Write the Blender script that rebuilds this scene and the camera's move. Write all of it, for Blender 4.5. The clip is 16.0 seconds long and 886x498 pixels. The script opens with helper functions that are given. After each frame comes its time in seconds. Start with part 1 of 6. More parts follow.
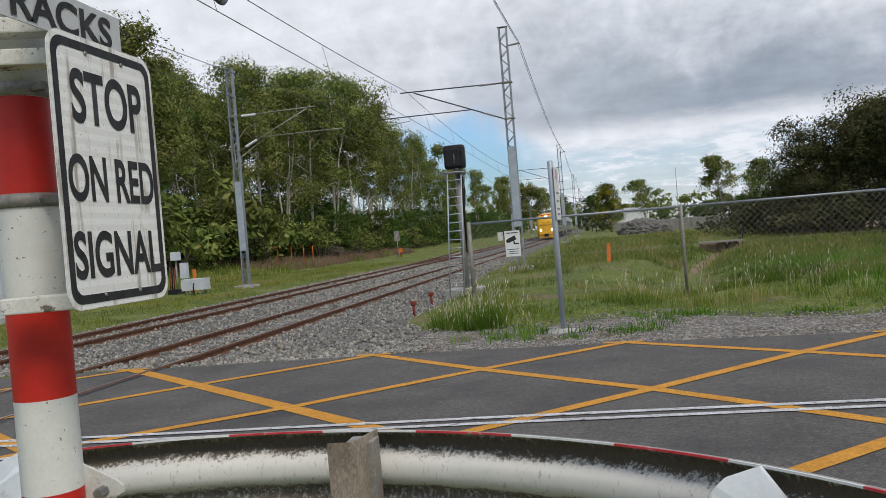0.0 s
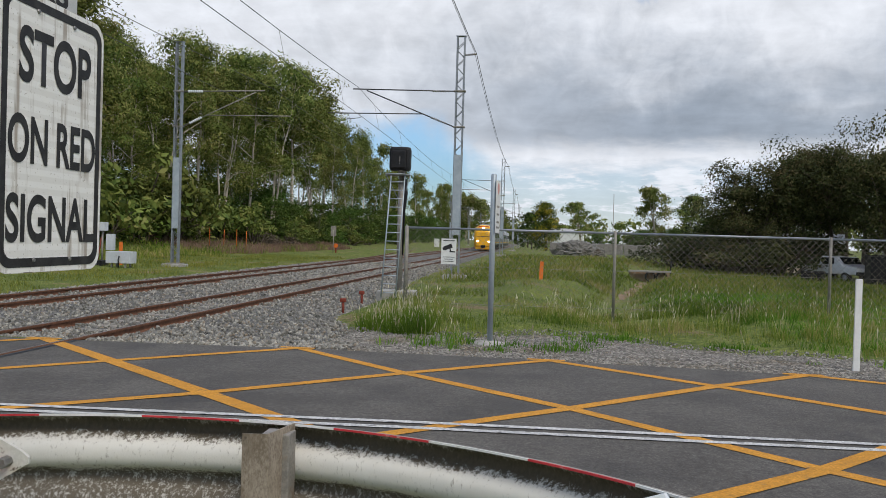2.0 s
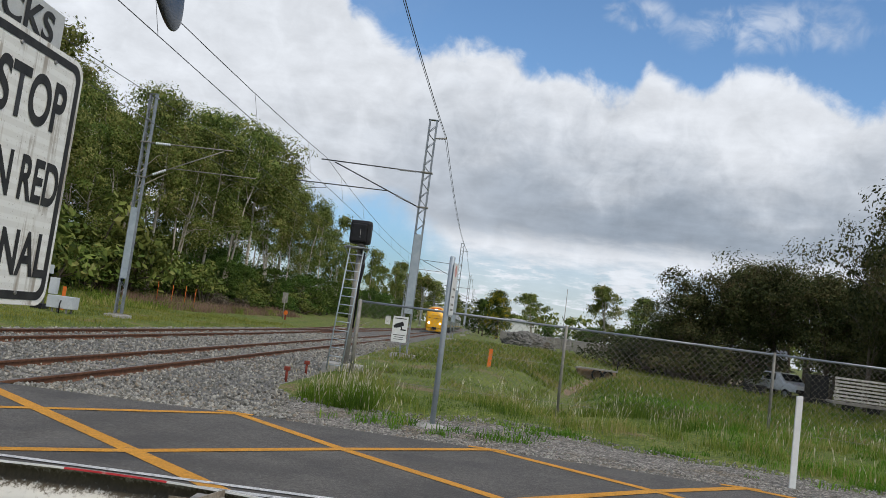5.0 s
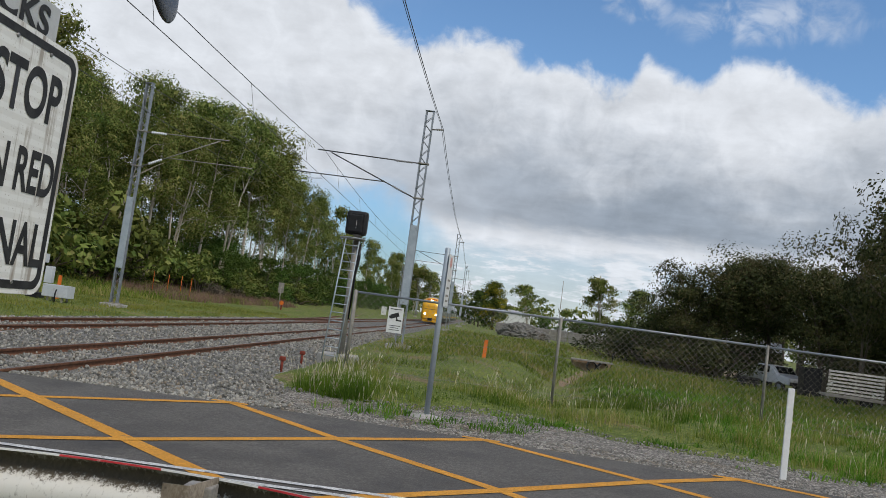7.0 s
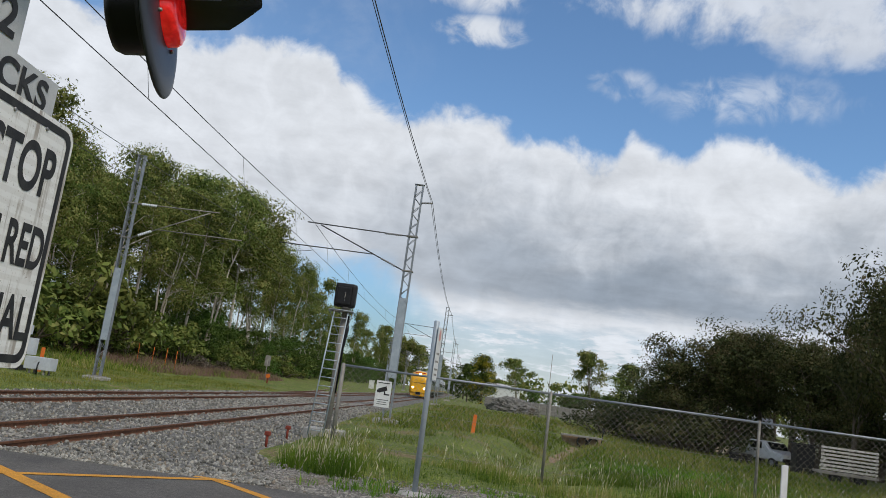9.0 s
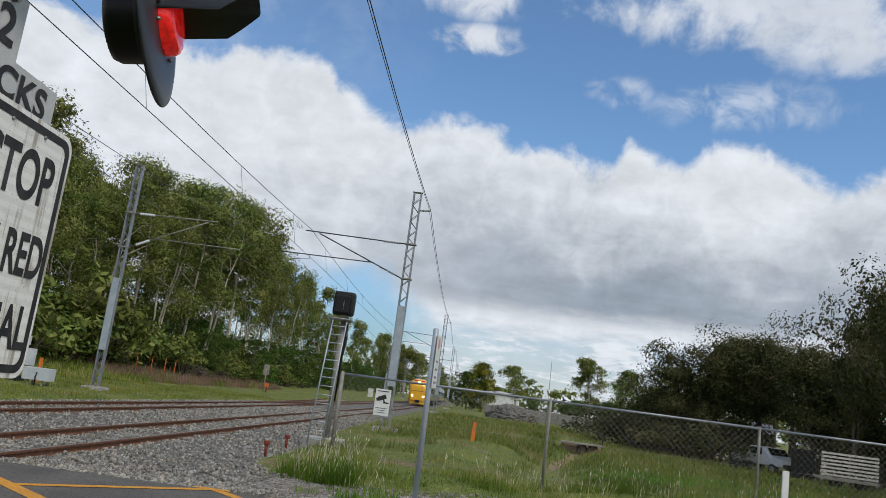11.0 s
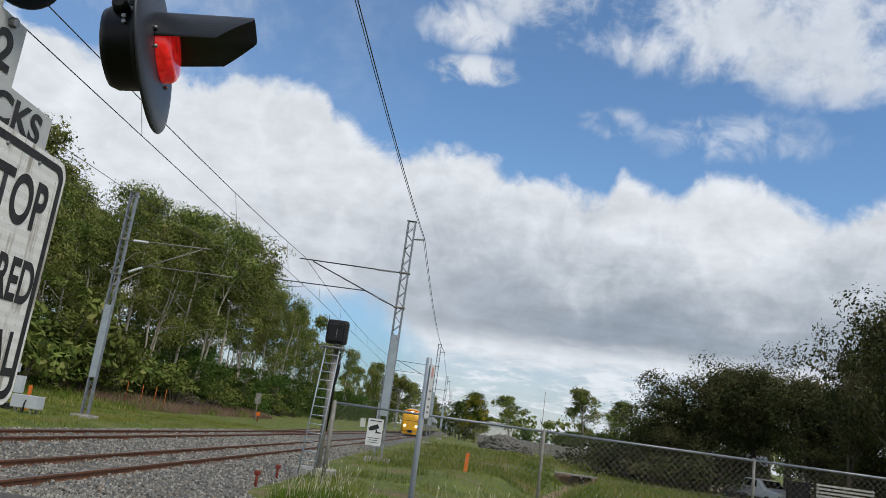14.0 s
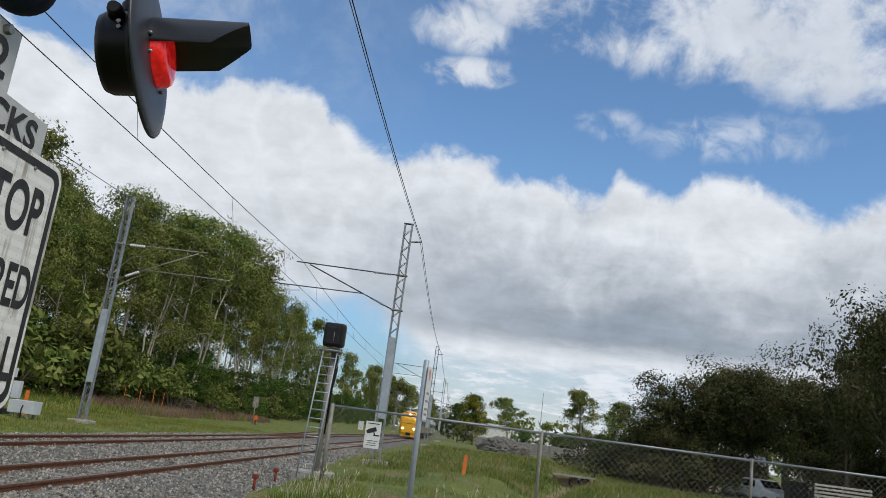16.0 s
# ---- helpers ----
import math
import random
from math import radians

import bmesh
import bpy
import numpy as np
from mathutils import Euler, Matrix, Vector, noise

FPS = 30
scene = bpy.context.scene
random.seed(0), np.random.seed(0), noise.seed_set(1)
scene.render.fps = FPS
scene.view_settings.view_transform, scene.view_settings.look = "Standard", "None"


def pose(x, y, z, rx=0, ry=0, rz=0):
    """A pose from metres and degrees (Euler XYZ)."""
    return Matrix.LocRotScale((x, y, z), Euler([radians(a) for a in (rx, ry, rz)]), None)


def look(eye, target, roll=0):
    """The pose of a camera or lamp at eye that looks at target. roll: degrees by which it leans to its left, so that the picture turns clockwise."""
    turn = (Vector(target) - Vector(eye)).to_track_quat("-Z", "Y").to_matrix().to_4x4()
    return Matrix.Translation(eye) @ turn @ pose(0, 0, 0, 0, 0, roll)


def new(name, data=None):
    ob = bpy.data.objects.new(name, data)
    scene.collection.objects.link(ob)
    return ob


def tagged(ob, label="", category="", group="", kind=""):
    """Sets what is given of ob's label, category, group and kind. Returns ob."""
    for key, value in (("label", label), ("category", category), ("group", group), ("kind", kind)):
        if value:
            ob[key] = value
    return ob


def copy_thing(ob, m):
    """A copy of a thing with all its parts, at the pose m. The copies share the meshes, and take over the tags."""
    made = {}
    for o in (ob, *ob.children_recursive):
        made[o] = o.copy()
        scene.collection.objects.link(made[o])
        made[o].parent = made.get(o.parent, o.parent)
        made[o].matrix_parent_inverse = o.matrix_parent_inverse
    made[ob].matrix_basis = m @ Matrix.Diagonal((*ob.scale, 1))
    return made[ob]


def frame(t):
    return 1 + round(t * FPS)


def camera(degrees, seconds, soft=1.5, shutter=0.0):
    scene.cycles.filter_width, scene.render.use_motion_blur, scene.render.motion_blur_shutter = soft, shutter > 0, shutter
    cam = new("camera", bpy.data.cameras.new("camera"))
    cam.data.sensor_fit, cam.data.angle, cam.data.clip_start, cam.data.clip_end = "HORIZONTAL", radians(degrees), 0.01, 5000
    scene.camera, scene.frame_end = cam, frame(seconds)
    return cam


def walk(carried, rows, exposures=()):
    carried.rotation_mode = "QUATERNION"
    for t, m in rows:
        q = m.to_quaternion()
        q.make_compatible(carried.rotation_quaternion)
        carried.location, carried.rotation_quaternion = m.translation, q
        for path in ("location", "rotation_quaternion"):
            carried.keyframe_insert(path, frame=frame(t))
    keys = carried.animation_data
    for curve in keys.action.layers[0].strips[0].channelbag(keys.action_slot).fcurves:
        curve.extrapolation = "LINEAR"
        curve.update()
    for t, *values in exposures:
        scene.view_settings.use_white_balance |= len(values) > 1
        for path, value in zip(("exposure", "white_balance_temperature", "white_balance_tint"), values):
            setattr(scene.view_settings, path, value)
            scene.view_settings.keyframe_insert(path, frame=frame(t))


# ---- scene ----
cam = camera(57.8, 16.0, soft=0.65)
# seconds, place, then pitch, roll and yaw in degrees
ROWS = [
    (0.0, 0.0065, 0.0079, 1.5753, -0.857, 4.696, 10.728),
    (0.5, -0.0017, 0.0126, 1.5786, -1.388, 2.698, 10.906),
    (1.0, -0.0089, 0.0095, 1.5914, -1.247, -0.420, 10.834),
    (1.5, 0.0001, 0.0002, 1.6002, -1.380, 0.200, 8.200),
    (2.0, -0.0017, -0.0113, 1.5810, -0.728, -1.669, 6.220),
    (2.5, -0.0108, -0.0235, 1.5727, 3.439, -4.628, 6.682),
    (3.0, -0.0141, -0.0157, 1.5696, 3.347, -5.892, 6.513),
    (3.5, -0.0144, -0.0056, 1.5679, 4.695, -7.056, 6.544),
    (4.0, -0.0098, -0.0103, 1.5645, 7.102, -7.819, 5.899),
    (4.5, -0.0132, -0.0155, 1.5640, 7.753, -7.720, 4.875),
    (5.0, -0.0189, -0.0050, 1.5654, 5.265, -7.365, 2.743),
    (5.2, -0.0158, -0.0097, 1.5650, 4.495, -7.279, 2.483),
    (7.3, -0.0007, -0.0446, 1.5676, 4.769, -7.687, 2.457),
    (7.5, -0.0009, -0.0476, 1.5646, 5.768, -7.625, 2.337),
    (8.0, -0.0040, -0.0410, 1.5631, 6.765, -7.480, 2.253),
    (8.5, -0.0019, -0.0421, 1.5661, 8.429, -7.614, 1.780),
    (8.7, -0.0057, -0.0408, 1.5703, 9.970, -7.833, 1.624),
    (10.8, -0.0081, -0.0340, 1.5645, 9.803, -7.265, 1.590),
    (11.0, -0.0114, -0.0324, 1.5682, 10.518, -7.431, 1.567),
    (11.5, -0.0138, -0.0289, 1.5689, 12.589, -7.406, 1.582),
    (12.0, -0.0169, -0.0235, 1.5705, 13.886, -7.423, 1.115),
    (12.5, -0.0126, -0.0265, 1.5669, 12.933, -7.429, 1.082),
    (13.0, -0.0171, -0.0215, 1.5708, 13.419, -7.817, 1.027),
    (13.5, -0.0179, -0.0228, 1.5706, 14.054, -7.958, 0.929),
    (14.0, -0.0101, -0.0305, 1.5651, 12.649, -7.695, 1.063),
    (14.5, -0.0065, -0.0383, 1.5652, 10.513, -7.504, 1.210),
    (15.0, -0.0034, -0.0479, 1.5635, 10.387, -7.467, 1.283),
    (15.5, -0.0039, -0.0447, 1.5645, 12.164, -7.604, 1.033),
    (16.0, -0.0024, -0.0432, 1.5635, 12.826, -7.294, 0.940),
]
walk(cam, [(t, pose(x, y, z, 90 + p, r, w)) for t, x, y, z, p, r, w in ROWS], exposures=[(0.0, 0.0, 6850, 10.5), (1.5, 0.05, 6850, 10.5), (2.5, -0.05, 6850, 9.5), (3.5, -0.15, 6850, 9.0), (5.0, -0.04, 6850, 9.0), (8.0, -0.1, 6850, 9.0), (12.5, -0.08, 6850, 8.5), (16.0, -0.08, 6850, 8.5)])

# ---------------------------------------------------------------- light
SUN_EL, SUN_AZ = 50.0, 138.0   # compass degrees from +y, clockwise


def nodes_of(tree):
    """Short hands for building a node tree."""
    tree.nodes.clear()

    def n(kind, **kw):
        node = tree.nodes.new(kind)
        for k, v in kw.items():
            if k == "inputs":
                for i, val in v.items():
                    if isinstance(val, bpy.types.NodeSocket):
                        tree.links.new(val, node.inputs[i])
                    else:
                        node.inputs[i].default_value = val
            else:
                setattr(node, k, v)
        return node

    def m(op, a, b=0.0, c=0.0, clamp=False):
        node = n("ShaderNodeMath", operation=op, use_clamp=clamp, inputs={0: a, 1: b, 2: c})
        return node.outputs[0]
    return n, m


def ramp01(n, value, lo, hi):
    r = n("ShaderNodeMapRange", interpolation_type="SMOOTHSTEP", inputs={0: value, 1: lo, 2: hi, 3: 0.0, 4: 1.0})
    return r.outputs[0]


def mixc(n, fac, a, b, blend="MIX"):
    x = n("ShaderNodeMix", data_type="RGBA", blend_type=blend, inputs={0: fac, 6: a, 7: b})
    return x.outputs[2]


def build_world():
    world = bpy.data.worlds.new("sky")
    world.use_nodes = True
    scene.world = world
    t = world.node_tree
    n, m = nodes_of(t)
    sky = n("ShaderNodeTexSky", sky_type="NISHITA", sun_disc=False, sun_elevation=radians(SUN_EL), sun_rotation=radians(SUN_AZ),
            air_density=1.0, dust_density=0.25, ozone_density=2.0)
    tc = n("ShaderNodeTexCoord")
    sep = n("ShaderNodeSeparateXYZ", inputs={0: tc.outputs["Generated"]})
    X, Y, Z = sep.outputs
    el = m("MULTIPLY", m("ARCSINE", Z), 57.2958)
    az = m("MULTIPLY", m("ARCTAN2", X, Y), 57.2958)
    # cumulus seen in perspective: finer and flatter towards the horizon
    den = m("ADD", m("MAXIMUM", Z, 0.0), 0.16)
    flat = n("ShaderNodeCombineXYZ", inputs={0: m("DIVIDE", X, den), 1: m("DIVIDE", Y, den), 2: m("MULTIPLY", Z, 1.2)})
    big = n("ShaderNodeTexNoise", inputs={"Vector": flat.outputs[0], "Scale": 1.9, "Detail": 9.0, "Roughness": 0.56, "Distortion": 0.15})
    puff = n("ShaderNodeTexNoise", inputs={"Vector": tc.outputs["Generated"], "Scale": 9.0, "Detail": 10.0, "Roughness": 0.6, "Distortion": 0.3})
    fine = n("ShaderNodeTexNoise", inputs={"Vector": flat.outputs[0], "Scale": 5.5, "Detail": 8.0, "Roughness": 0.6})
    soft_n = n("ShaderNodeTexNoise", inputs={"Vector": tc.outputs["Generated"], "Scale": 26.0, "Detail": 8.0, "Roughness": 0.55, "Distortion": 0.6})
    curl = m("SUBTRACT", soft_n.outputs["Fac"], 0.5)
    nb = m("SUBTRACT", big.outputs["Fac"], 0.5)
    npf = m("SUBTRACT", puff.outputs["Fac"], 0.5)
    nf = m("SUBTRACT", fine.outputs["Fac"], 0.5)
    def along(points, scale):
        """A value that changes with the compass direction: (degrees, value) pairs."""
        ramp = n("ShaderNodeValToRGB", inputs={0: m("DIVIDE", m("ADD", az, 40.0), 80.0, clamp=True)})
        ramp.color_ramp.interpolation = "EASE"
        stops = ramp.color_ramp.elements
        for i, (deg, v) in enumerate(points):
            k = stops[i] if i < 2 else stops.new((deg + 40) / 80)
            k.position, k.color = (deg + 40) / 80, (v / scale, v / scale, v / scale, 1)
        return m("MULTIPLY", ramp.outputs[0], scale)

    def patch(deg, height, wide, tall, noisy=2.0):
        """One where a small cloud or gap lies, nought away from it."""
        u, v = m("DIVIDE", m("SUBTRACT", az, deg), wide), m("DIVIDE", m("SUBTRACT", el, height), tall)
        r = m("ADD", m("MULTIPLY", u, u), m("MULTIPLY", v, v))
        return m("SUBTRACT", 1.0, ramp01(n, m("ADD", r, m("MULTIPLY", npf, noisy)), 0.1, 1.5))

    # the bank's upper edge: high to the left, falling ahead, heaped up again to the right
    edge = along([(-36, 22.5), (-23, 20.8), (-17, 22.6), (-13.4, 22.3), (-12, 20.6), (-7.4, 19.3), (-3.6, 20.1), (-0.5, 19.5), (1.6, 18.0), (8.2, 17.4), (9.8, 18.9),
                  (13.6, 17.7), (15.8, 19.6), (18.5, 19.2), (23.8, 17.0), (27, 18.0), (36, 21.0)], 30.0)
    edge = m("ADD", edge, m("ADD", m("MULTIPLY", npf, 5.0), m("MULTIPLY", curl, 2.2)))
    over = m("SUBTRACT", edge, el)
    bank = ramp01(n, over, -0.5, 0.9)
    # thin high cloud above the blue gap
    floor_el = along([(-36, 31), (-8, 31), (0.5, 27.5), (4, 26.0), (15, 24.6), (25, 22.6), (36, 22.0)], 40.0)
    high = ramp01(n, m("SUBTRACT", el, floor_el), -1.2, 2.6)
    loose = ramp01(n, m("ADD", m("ADD", m("MULTIPLY", npf, 1.1), m("MULTIPLY", curl, 0.35)), m("MULTIPLY", high, 0.3)), 0.16, 0.42)
    loose = m("MULTIPLY", loose, m("MULTIPLY", high, 0.82))
    for spot in ((-3.4, 28.2, 4.6, 2.2), (-2.2, 25.3, 4.0, 1.3), (17.5, 21.8, 8.0, 1.9), (8.6, 22.6, 3.0, 1.2)):
        here = patch(*spot)
        rags = ramp01(n, m("ADD", m("ADD", m("MULTIPLY", npf, 1.3), m("MULTIPLY", curl, 1.1)), m("MULTIPLY", here, 0.3)), 0.08, 0.5)
        loose = m("MAXIMUM", loose, m("MULTIPLY", m("MULTIPLY", rags, here), 0.9 if spot[0] < 0 else 0.5))
    # gaps low over the horizon, under the flat grey base
    low = ramp01(n, m("ADD", el, m("MULTIPLY", nf, 3.0)), 2.6, 6.2)
    streak = ramp01(n, m("ADD", nf, m("MULTIPLY", npf, 0.6)), -0.05, 0.1)
    bank = m("MULTIPLY", bank, m("MAXIMUM", low, m("ADD", 0.5, m("MULTIPLY", streak, 0.45))))
    # blue window low on the left
    bank = m("MULTIPLY", bank, m("SUBTRACT", 1.0, patch(-9.5, 5.0, 5.5, 4.0, 3.0)))
    veil = m("MULTIPLY", ramp01(n, m("SUBTRACT", 0.0, az), 2.0, 24.0), m("ADD", 0.04, m("MULTIPLY", ramp01(n, npf, -0.08, 0.2), 0.35)))
    cover = m("MAXIMUM", m("MAXIMUM", bank, loose), veil, clamp=True)
    # white tops, grey flat bases
    top_of_grey = along([(-36, 9), (-12, 12.0), (-6, 15.5), (2, 15.5), (10, 14.0), (17, 12.5), (22, 14.0), (28, 14.5), (36, 14)], 30.0)
    deep = along([(-36, 0.2), (-14, 0.3), (-6, 0.6), (2, 0.85), (9, 1.0), (18, 0.95), (27, 0.8), (36, 0.7)], 1.0)
    rag = m("ADD", m("ADD", m("MULTIPLY", nb, 9.0), m("MULTIPLY", npf, 8.0)), m("MULTIPLY", curl, 3.0))
    base = m("SUBTRACT", 1.0, ramp01(n, m("SUBTRACT", m("ADD", el, rag), top_of_grey), -5.5, 3.0))
    base = m("MULTIPLY", base, deep)
    lowwhite = m("SUBTRACT", 1.0, ramp01(n, m("ADD", el, m("MULTIPLY", nf, 2.0)), 5.9, 7.6))
    grey = m("MULTIPLY", base, m("SUBTRACT", 1.0, lowwhite), clamp=True)
    soft = m("ADD", 0.96, m("ADD", m("MULTIPLY", nf, 0.45), m("MULTIPLY", curl, 0.35)))
    white = n("ShaderNodeCombineColor", inputs={0: m("MULTIPLY", soft, 0.78), 1: m("MULTIPLY", soft, 0.84), 2: m("MULTIPLY", soft, 0.95)}).outputs[0]
    dark = n("ShaderNodeCombineColor", inputs={0: m("MULTIPLY", soft, 0.25), 1: m("MULTIPLY", soft, 0.32), 2: m("MULTIPLY", soft, 0.425)}).outputs[0]
    cloud = mixc(n, m("MULTIPLY", grey, 0.85), white, dark)
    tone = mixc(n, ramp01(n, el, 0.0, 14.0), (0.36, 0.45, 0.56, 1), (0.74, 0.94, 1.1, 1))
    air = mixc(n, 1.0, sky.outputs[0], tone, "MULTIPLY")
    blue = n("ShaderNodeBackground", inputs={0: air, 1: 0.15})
    clouds = n("ShaderNodeBackground", inputs={0: cloud, 1: 1.0})
    mixs = n("ShaderNodeMixShader", inputs={0: cover, 1: blue.outputs[0], 2: clouds.outputs[0]})
    n("ShaderNodeOutputWorld", inputs={0: mixs.outputs[0]})


build_world()
sun = new("sun", bpy.data.lights.new("sun", "SUN"))
sun.data.energy, sun.data.angle, sun.data.color = 2.35, radians(24), (1.0, 0.93, 0.83)
_a, _e = radians(SUN_AZ), radians(SUN_EL)
sun.matrix_world = look((0, 0, 30), Vector((0, 0, 30)) - Vector((math.sin(_a) * math.cos(_e), math.cos(_a) * math.cos(_e), math.sin(_e))))

# ---------------------------------------------------------------- materials


def material(name, low, high, scale=4.0, rough=0.8, metal=0.0, bump=0.2, bump_scale=None, grain=0.25, stain=None, stain_at=(0.55, 0.7), stain_scale=1.2,
             stretch=(1, 1, 1), vary=0.0, spec=0.3, coat=0.0, bump_dist=0.01, chips=None):
    """A surface with two scales of colour, an optional stain and fine relief."""
    mt = bpy.data.materials.new(name)
    mt.use_nodes = True
    n, m = nodes_of(mt.node_tree)
    tc = n("ShaderNodeTexCoord")
    mp = n("ShaderNodeMapping", inputs={0: tc.outputs["Object"], 3: stretch})
    a = n("ShaderNodeTexNoise", inputs={"Vector": mp.outputs[0], "Scale": scale, "Detail": 6.0, "Roughness": 0.6})
    b = n("ShaderNodeTexNoise", inputs={"Vector": mp.outputs[0], "Scale": scale * 14, "Detail": 3.0, "Roughness": 0.7})
    f = m("ADD", a.outputs["Fac"], m("MULTIPLY", m("SUBTRACT", b.outputs["Fac"], 0.5), grain * 2))
    col = mixc(n, ramp01(n, f, 0.28, 0.72), (*low, 1), (*high, 1))
    if stain:
        s = n("ShaderNodeTexNoise", inputs={"Vector": mp.outputs[0], "Scale": stain_scale, "Detail": 8.0, "Roughness": 0.65})
        sf = ramp01(n, m("ADD", s.outputs["Fac"], m("MULTIPLY", m("SUBTRACT", b.outputs["Fac"], 0.5), 0.3)), *stain_at)
        col = mixc(n, sf, col, (*stain, 1))
    if chips:
        # single stones of the mix, some pale, some dark
        vo = n("ShaderNodeTexVoronoi", inputs={"Vector": mp.outputs[0], "Scale": chips[0]})
        one = n("ShaderNodeSeparateColor", inputs={0: vo.outputs["Color"]})
        chip = n("ShaderNodeHueSaturation", inputs={"Value": m("ADD", 1 - chips[1] * 0.8, m("MULTIPLY", m("POWER", one.outputs[0], 2.2), chips[1] * 2.6)), "Color": col})
        col = chip.outputs[0]
    if vary:
        oi = n("ShaderNodeObjectInfo")
        hsv = n("ShaderNodeHueSaturation", inputs={"Value": m("ADD", 1 - vary, m("MULTIPLY", oi.outputs["Random"], 2 * vary)), "Color": col})
        col = hsv.outputs[0]
    bs = n("ShaderNodeTexNoise", inputs={"Vector": mp.outputs[0], "Scale": bump_scale or scale * 9, "Detail": 5.0, "Roughness": 0.6})
    bp = n("ShaderNodeBump", inputs={"Strength": bump, "Distance": bump_dist, "Height": bs.outputs["Fac"]})
    p = n("ShaderNodeBsdfPrincipled", inputs={"Base Color": col, "Metallic": metal, "Normal": bp.outputs[0], "Specular IOR Level": spec, "Coat Weight": coat,
          "Roughness": m("ADD", rough - 0.08, m("MULTIPLY", a.outputs["Fac"], 0.16), clamp=True)})
    n("ShaderNodeOutputMaterial", inputs={0: p.outputs[0]})
    return mt


def leaf_material(name, cols, trans=0.26, rough=0.7):
    """Leaves: each island a shade of its own, some light coming through."""
    mt = bpy.data.materials.new(name)
    mt.use_nodes = True
    n, m = nodes_of(mt.node_tree)
    g = n("ShaderNodeNewGeometry")
    oi = n("ShaderNodeObjectInfo")
    tc = n("ShaderNodeTexCoord")
    ns = n("ShaderNodeTexNoise", inputs={"Vector": tc.outputs["Object"], "Scale": 0.35, "Detail": 3.0})
    f = m("ADD", m("MULTIPLY", g.outputs["Random Per Island"], 0.5), m("MULTIPLY", ramp01(n, ns.outputs["Fac"], 0.32, 0.68), 0.5))
    rp = n("ShaderNodeValToRGB", inputs={0: f})
    e = rp.color_ramp.elements
    e[0].color, e[1].color = (*cols[0], 1), (*cols[-1], 1)
    e[0].position, e[1].position = 0.15, 0.85
    for i, c in enumerate(cols[1:-1]):
        k = e.new(0.15 + 0.7 * (i + 1) / (len(cols) - 1))
        k.color = (*c, 1)
    hs = n("ShaderNodeHueSaturation", inputs={"Hue": m("ADD", 0.485, m("MULTIPLY", oi.outputs["Random"], 0.03)),
           "Value": m("ADD", 0.8, m("MULTIPLY", oi.outputs["Random"], 0.4)), "Color": rp.outputs[0]})
    p = n("ShaderNodeBsdfPrincipled", inputs={"Base Color": hs.outputs[0], "Roughness": rough, "Specular IOR Level": 0.1})
    tr = n("ShaderNodeBsdfTranslucent", inputs={0: hs.outputs[0]})
    mx = n("ShaderNodeMixShader", inputs={0: trans, 1: p.outputs[0], 2: tr.outputs[0]})
    n("ShaderNodeOutputMaterial", inputs={0: mx.outputs[0]})
    return mt


def glow_material(name, colour, strength):
    mt = bpy.data.materials.new(name)
    mt.use_nodes = True
    n, m = nodes_of(mt.node_tree)
    p = n("ShaderNodeBsdfPrincipled", inputs={"Base Color": (*colour, 1), "Roughness": 0.3, "Emission Color": (*colour, 1), "Emission Strength": strength})
    n("ShaderNodeOutputMaterial", inputs={0: p.outputs[0]})
    return mt


ASPHALT = material("asphalt", (0.074, 0.068, 0.061), (0.116, 0.108, 0.097), scale=1.1, rough=0.85, bump=0.5, bump_scale=90, grain=0.5, stain=(0.055, 0.052, 0.05), stain_at=(0.5, 0.7), stain_scale=0.5, chips=(85, 0.24))
GRAVEL = material("gravel", (0.12, 0.11, 0.097), (0.26, 0.24, 0.21), scale=6, rough=0.95, bump=0.9, bump_scale=38, grain=0.8, stain=(0.16, 0.13, 0.09), stain_at=(0.5, 0.66), stain_scale=0.8, bump_dist=0.03, chips=(30, 0.6))
BALLAST = material("ballast", (0.075, 0.072, 0.066), (0.22, 0.215, 0.2), scale=5, rough=0.95, bump=1.0, bump_scale=22, grain=1.0, bump_dist=0.06, stain=(0.14, 0.11, 0.08), stain_at=(0.55, 0.72), stain_scale=0.6)
SOIL = material("grass_soil", (0.08, 0.112, 0.02), (0.165, 0.195, 0.04), scale=0.7, rough=0.95, bump=0.9, bump_scale=22, grain=0.8, stain=(0.2, 0.15, 0.085), stain_at=(0.54, 0.66), stain_scale=0.35, bump_dist=0.06, chips=(30, 0.3))
DIRT = material("bare_earth", (0.16, 0.1, 0.06), (0.3, 0.21, 0.14), scale=2, rough=0.95, bump=0.6, grain=0.5)
CONCRETE = material("concrete", (0.27, 0.26, 0.24), (0.42, 0.41, 0.38), scale=5, rough=0.9, bump=0.3, stain=(0.25, 0.23, 0.2), stain_scale=3)
YELLOW_PAINT = material("yellow_road_paint", (0.46, 0.21, 0.025), (0.58, 0.27, 0.035), scale=3, rough=0.8, bump=0.4, bump_scale=80, grain=0.5, stain=(0.2, 0.13, 0.06), stain_at=(0.57, 0.72), stain_scale=7, chips=(75, 0.15))
WHITE_PAINT_ROAD = material("white_road_paint", (0.4, 0.4, 0.39), (0.56, 0.56, 0.55), scale=3, rough=0.8, bump=0.4, bump_scale=80, grain=0.6, stain=(0.16, 0.16, 0.16), stain_at=(0.54, 0.68), stain_scale=10, chips=(75, 0.18))
RAIL = material("rusty_rail", (0.095, 0.043, 0.024), (0.19, 0.09, 0.052), scale=9, rough=0.75, metal=0.2, bump=0.3, grain=0.4)
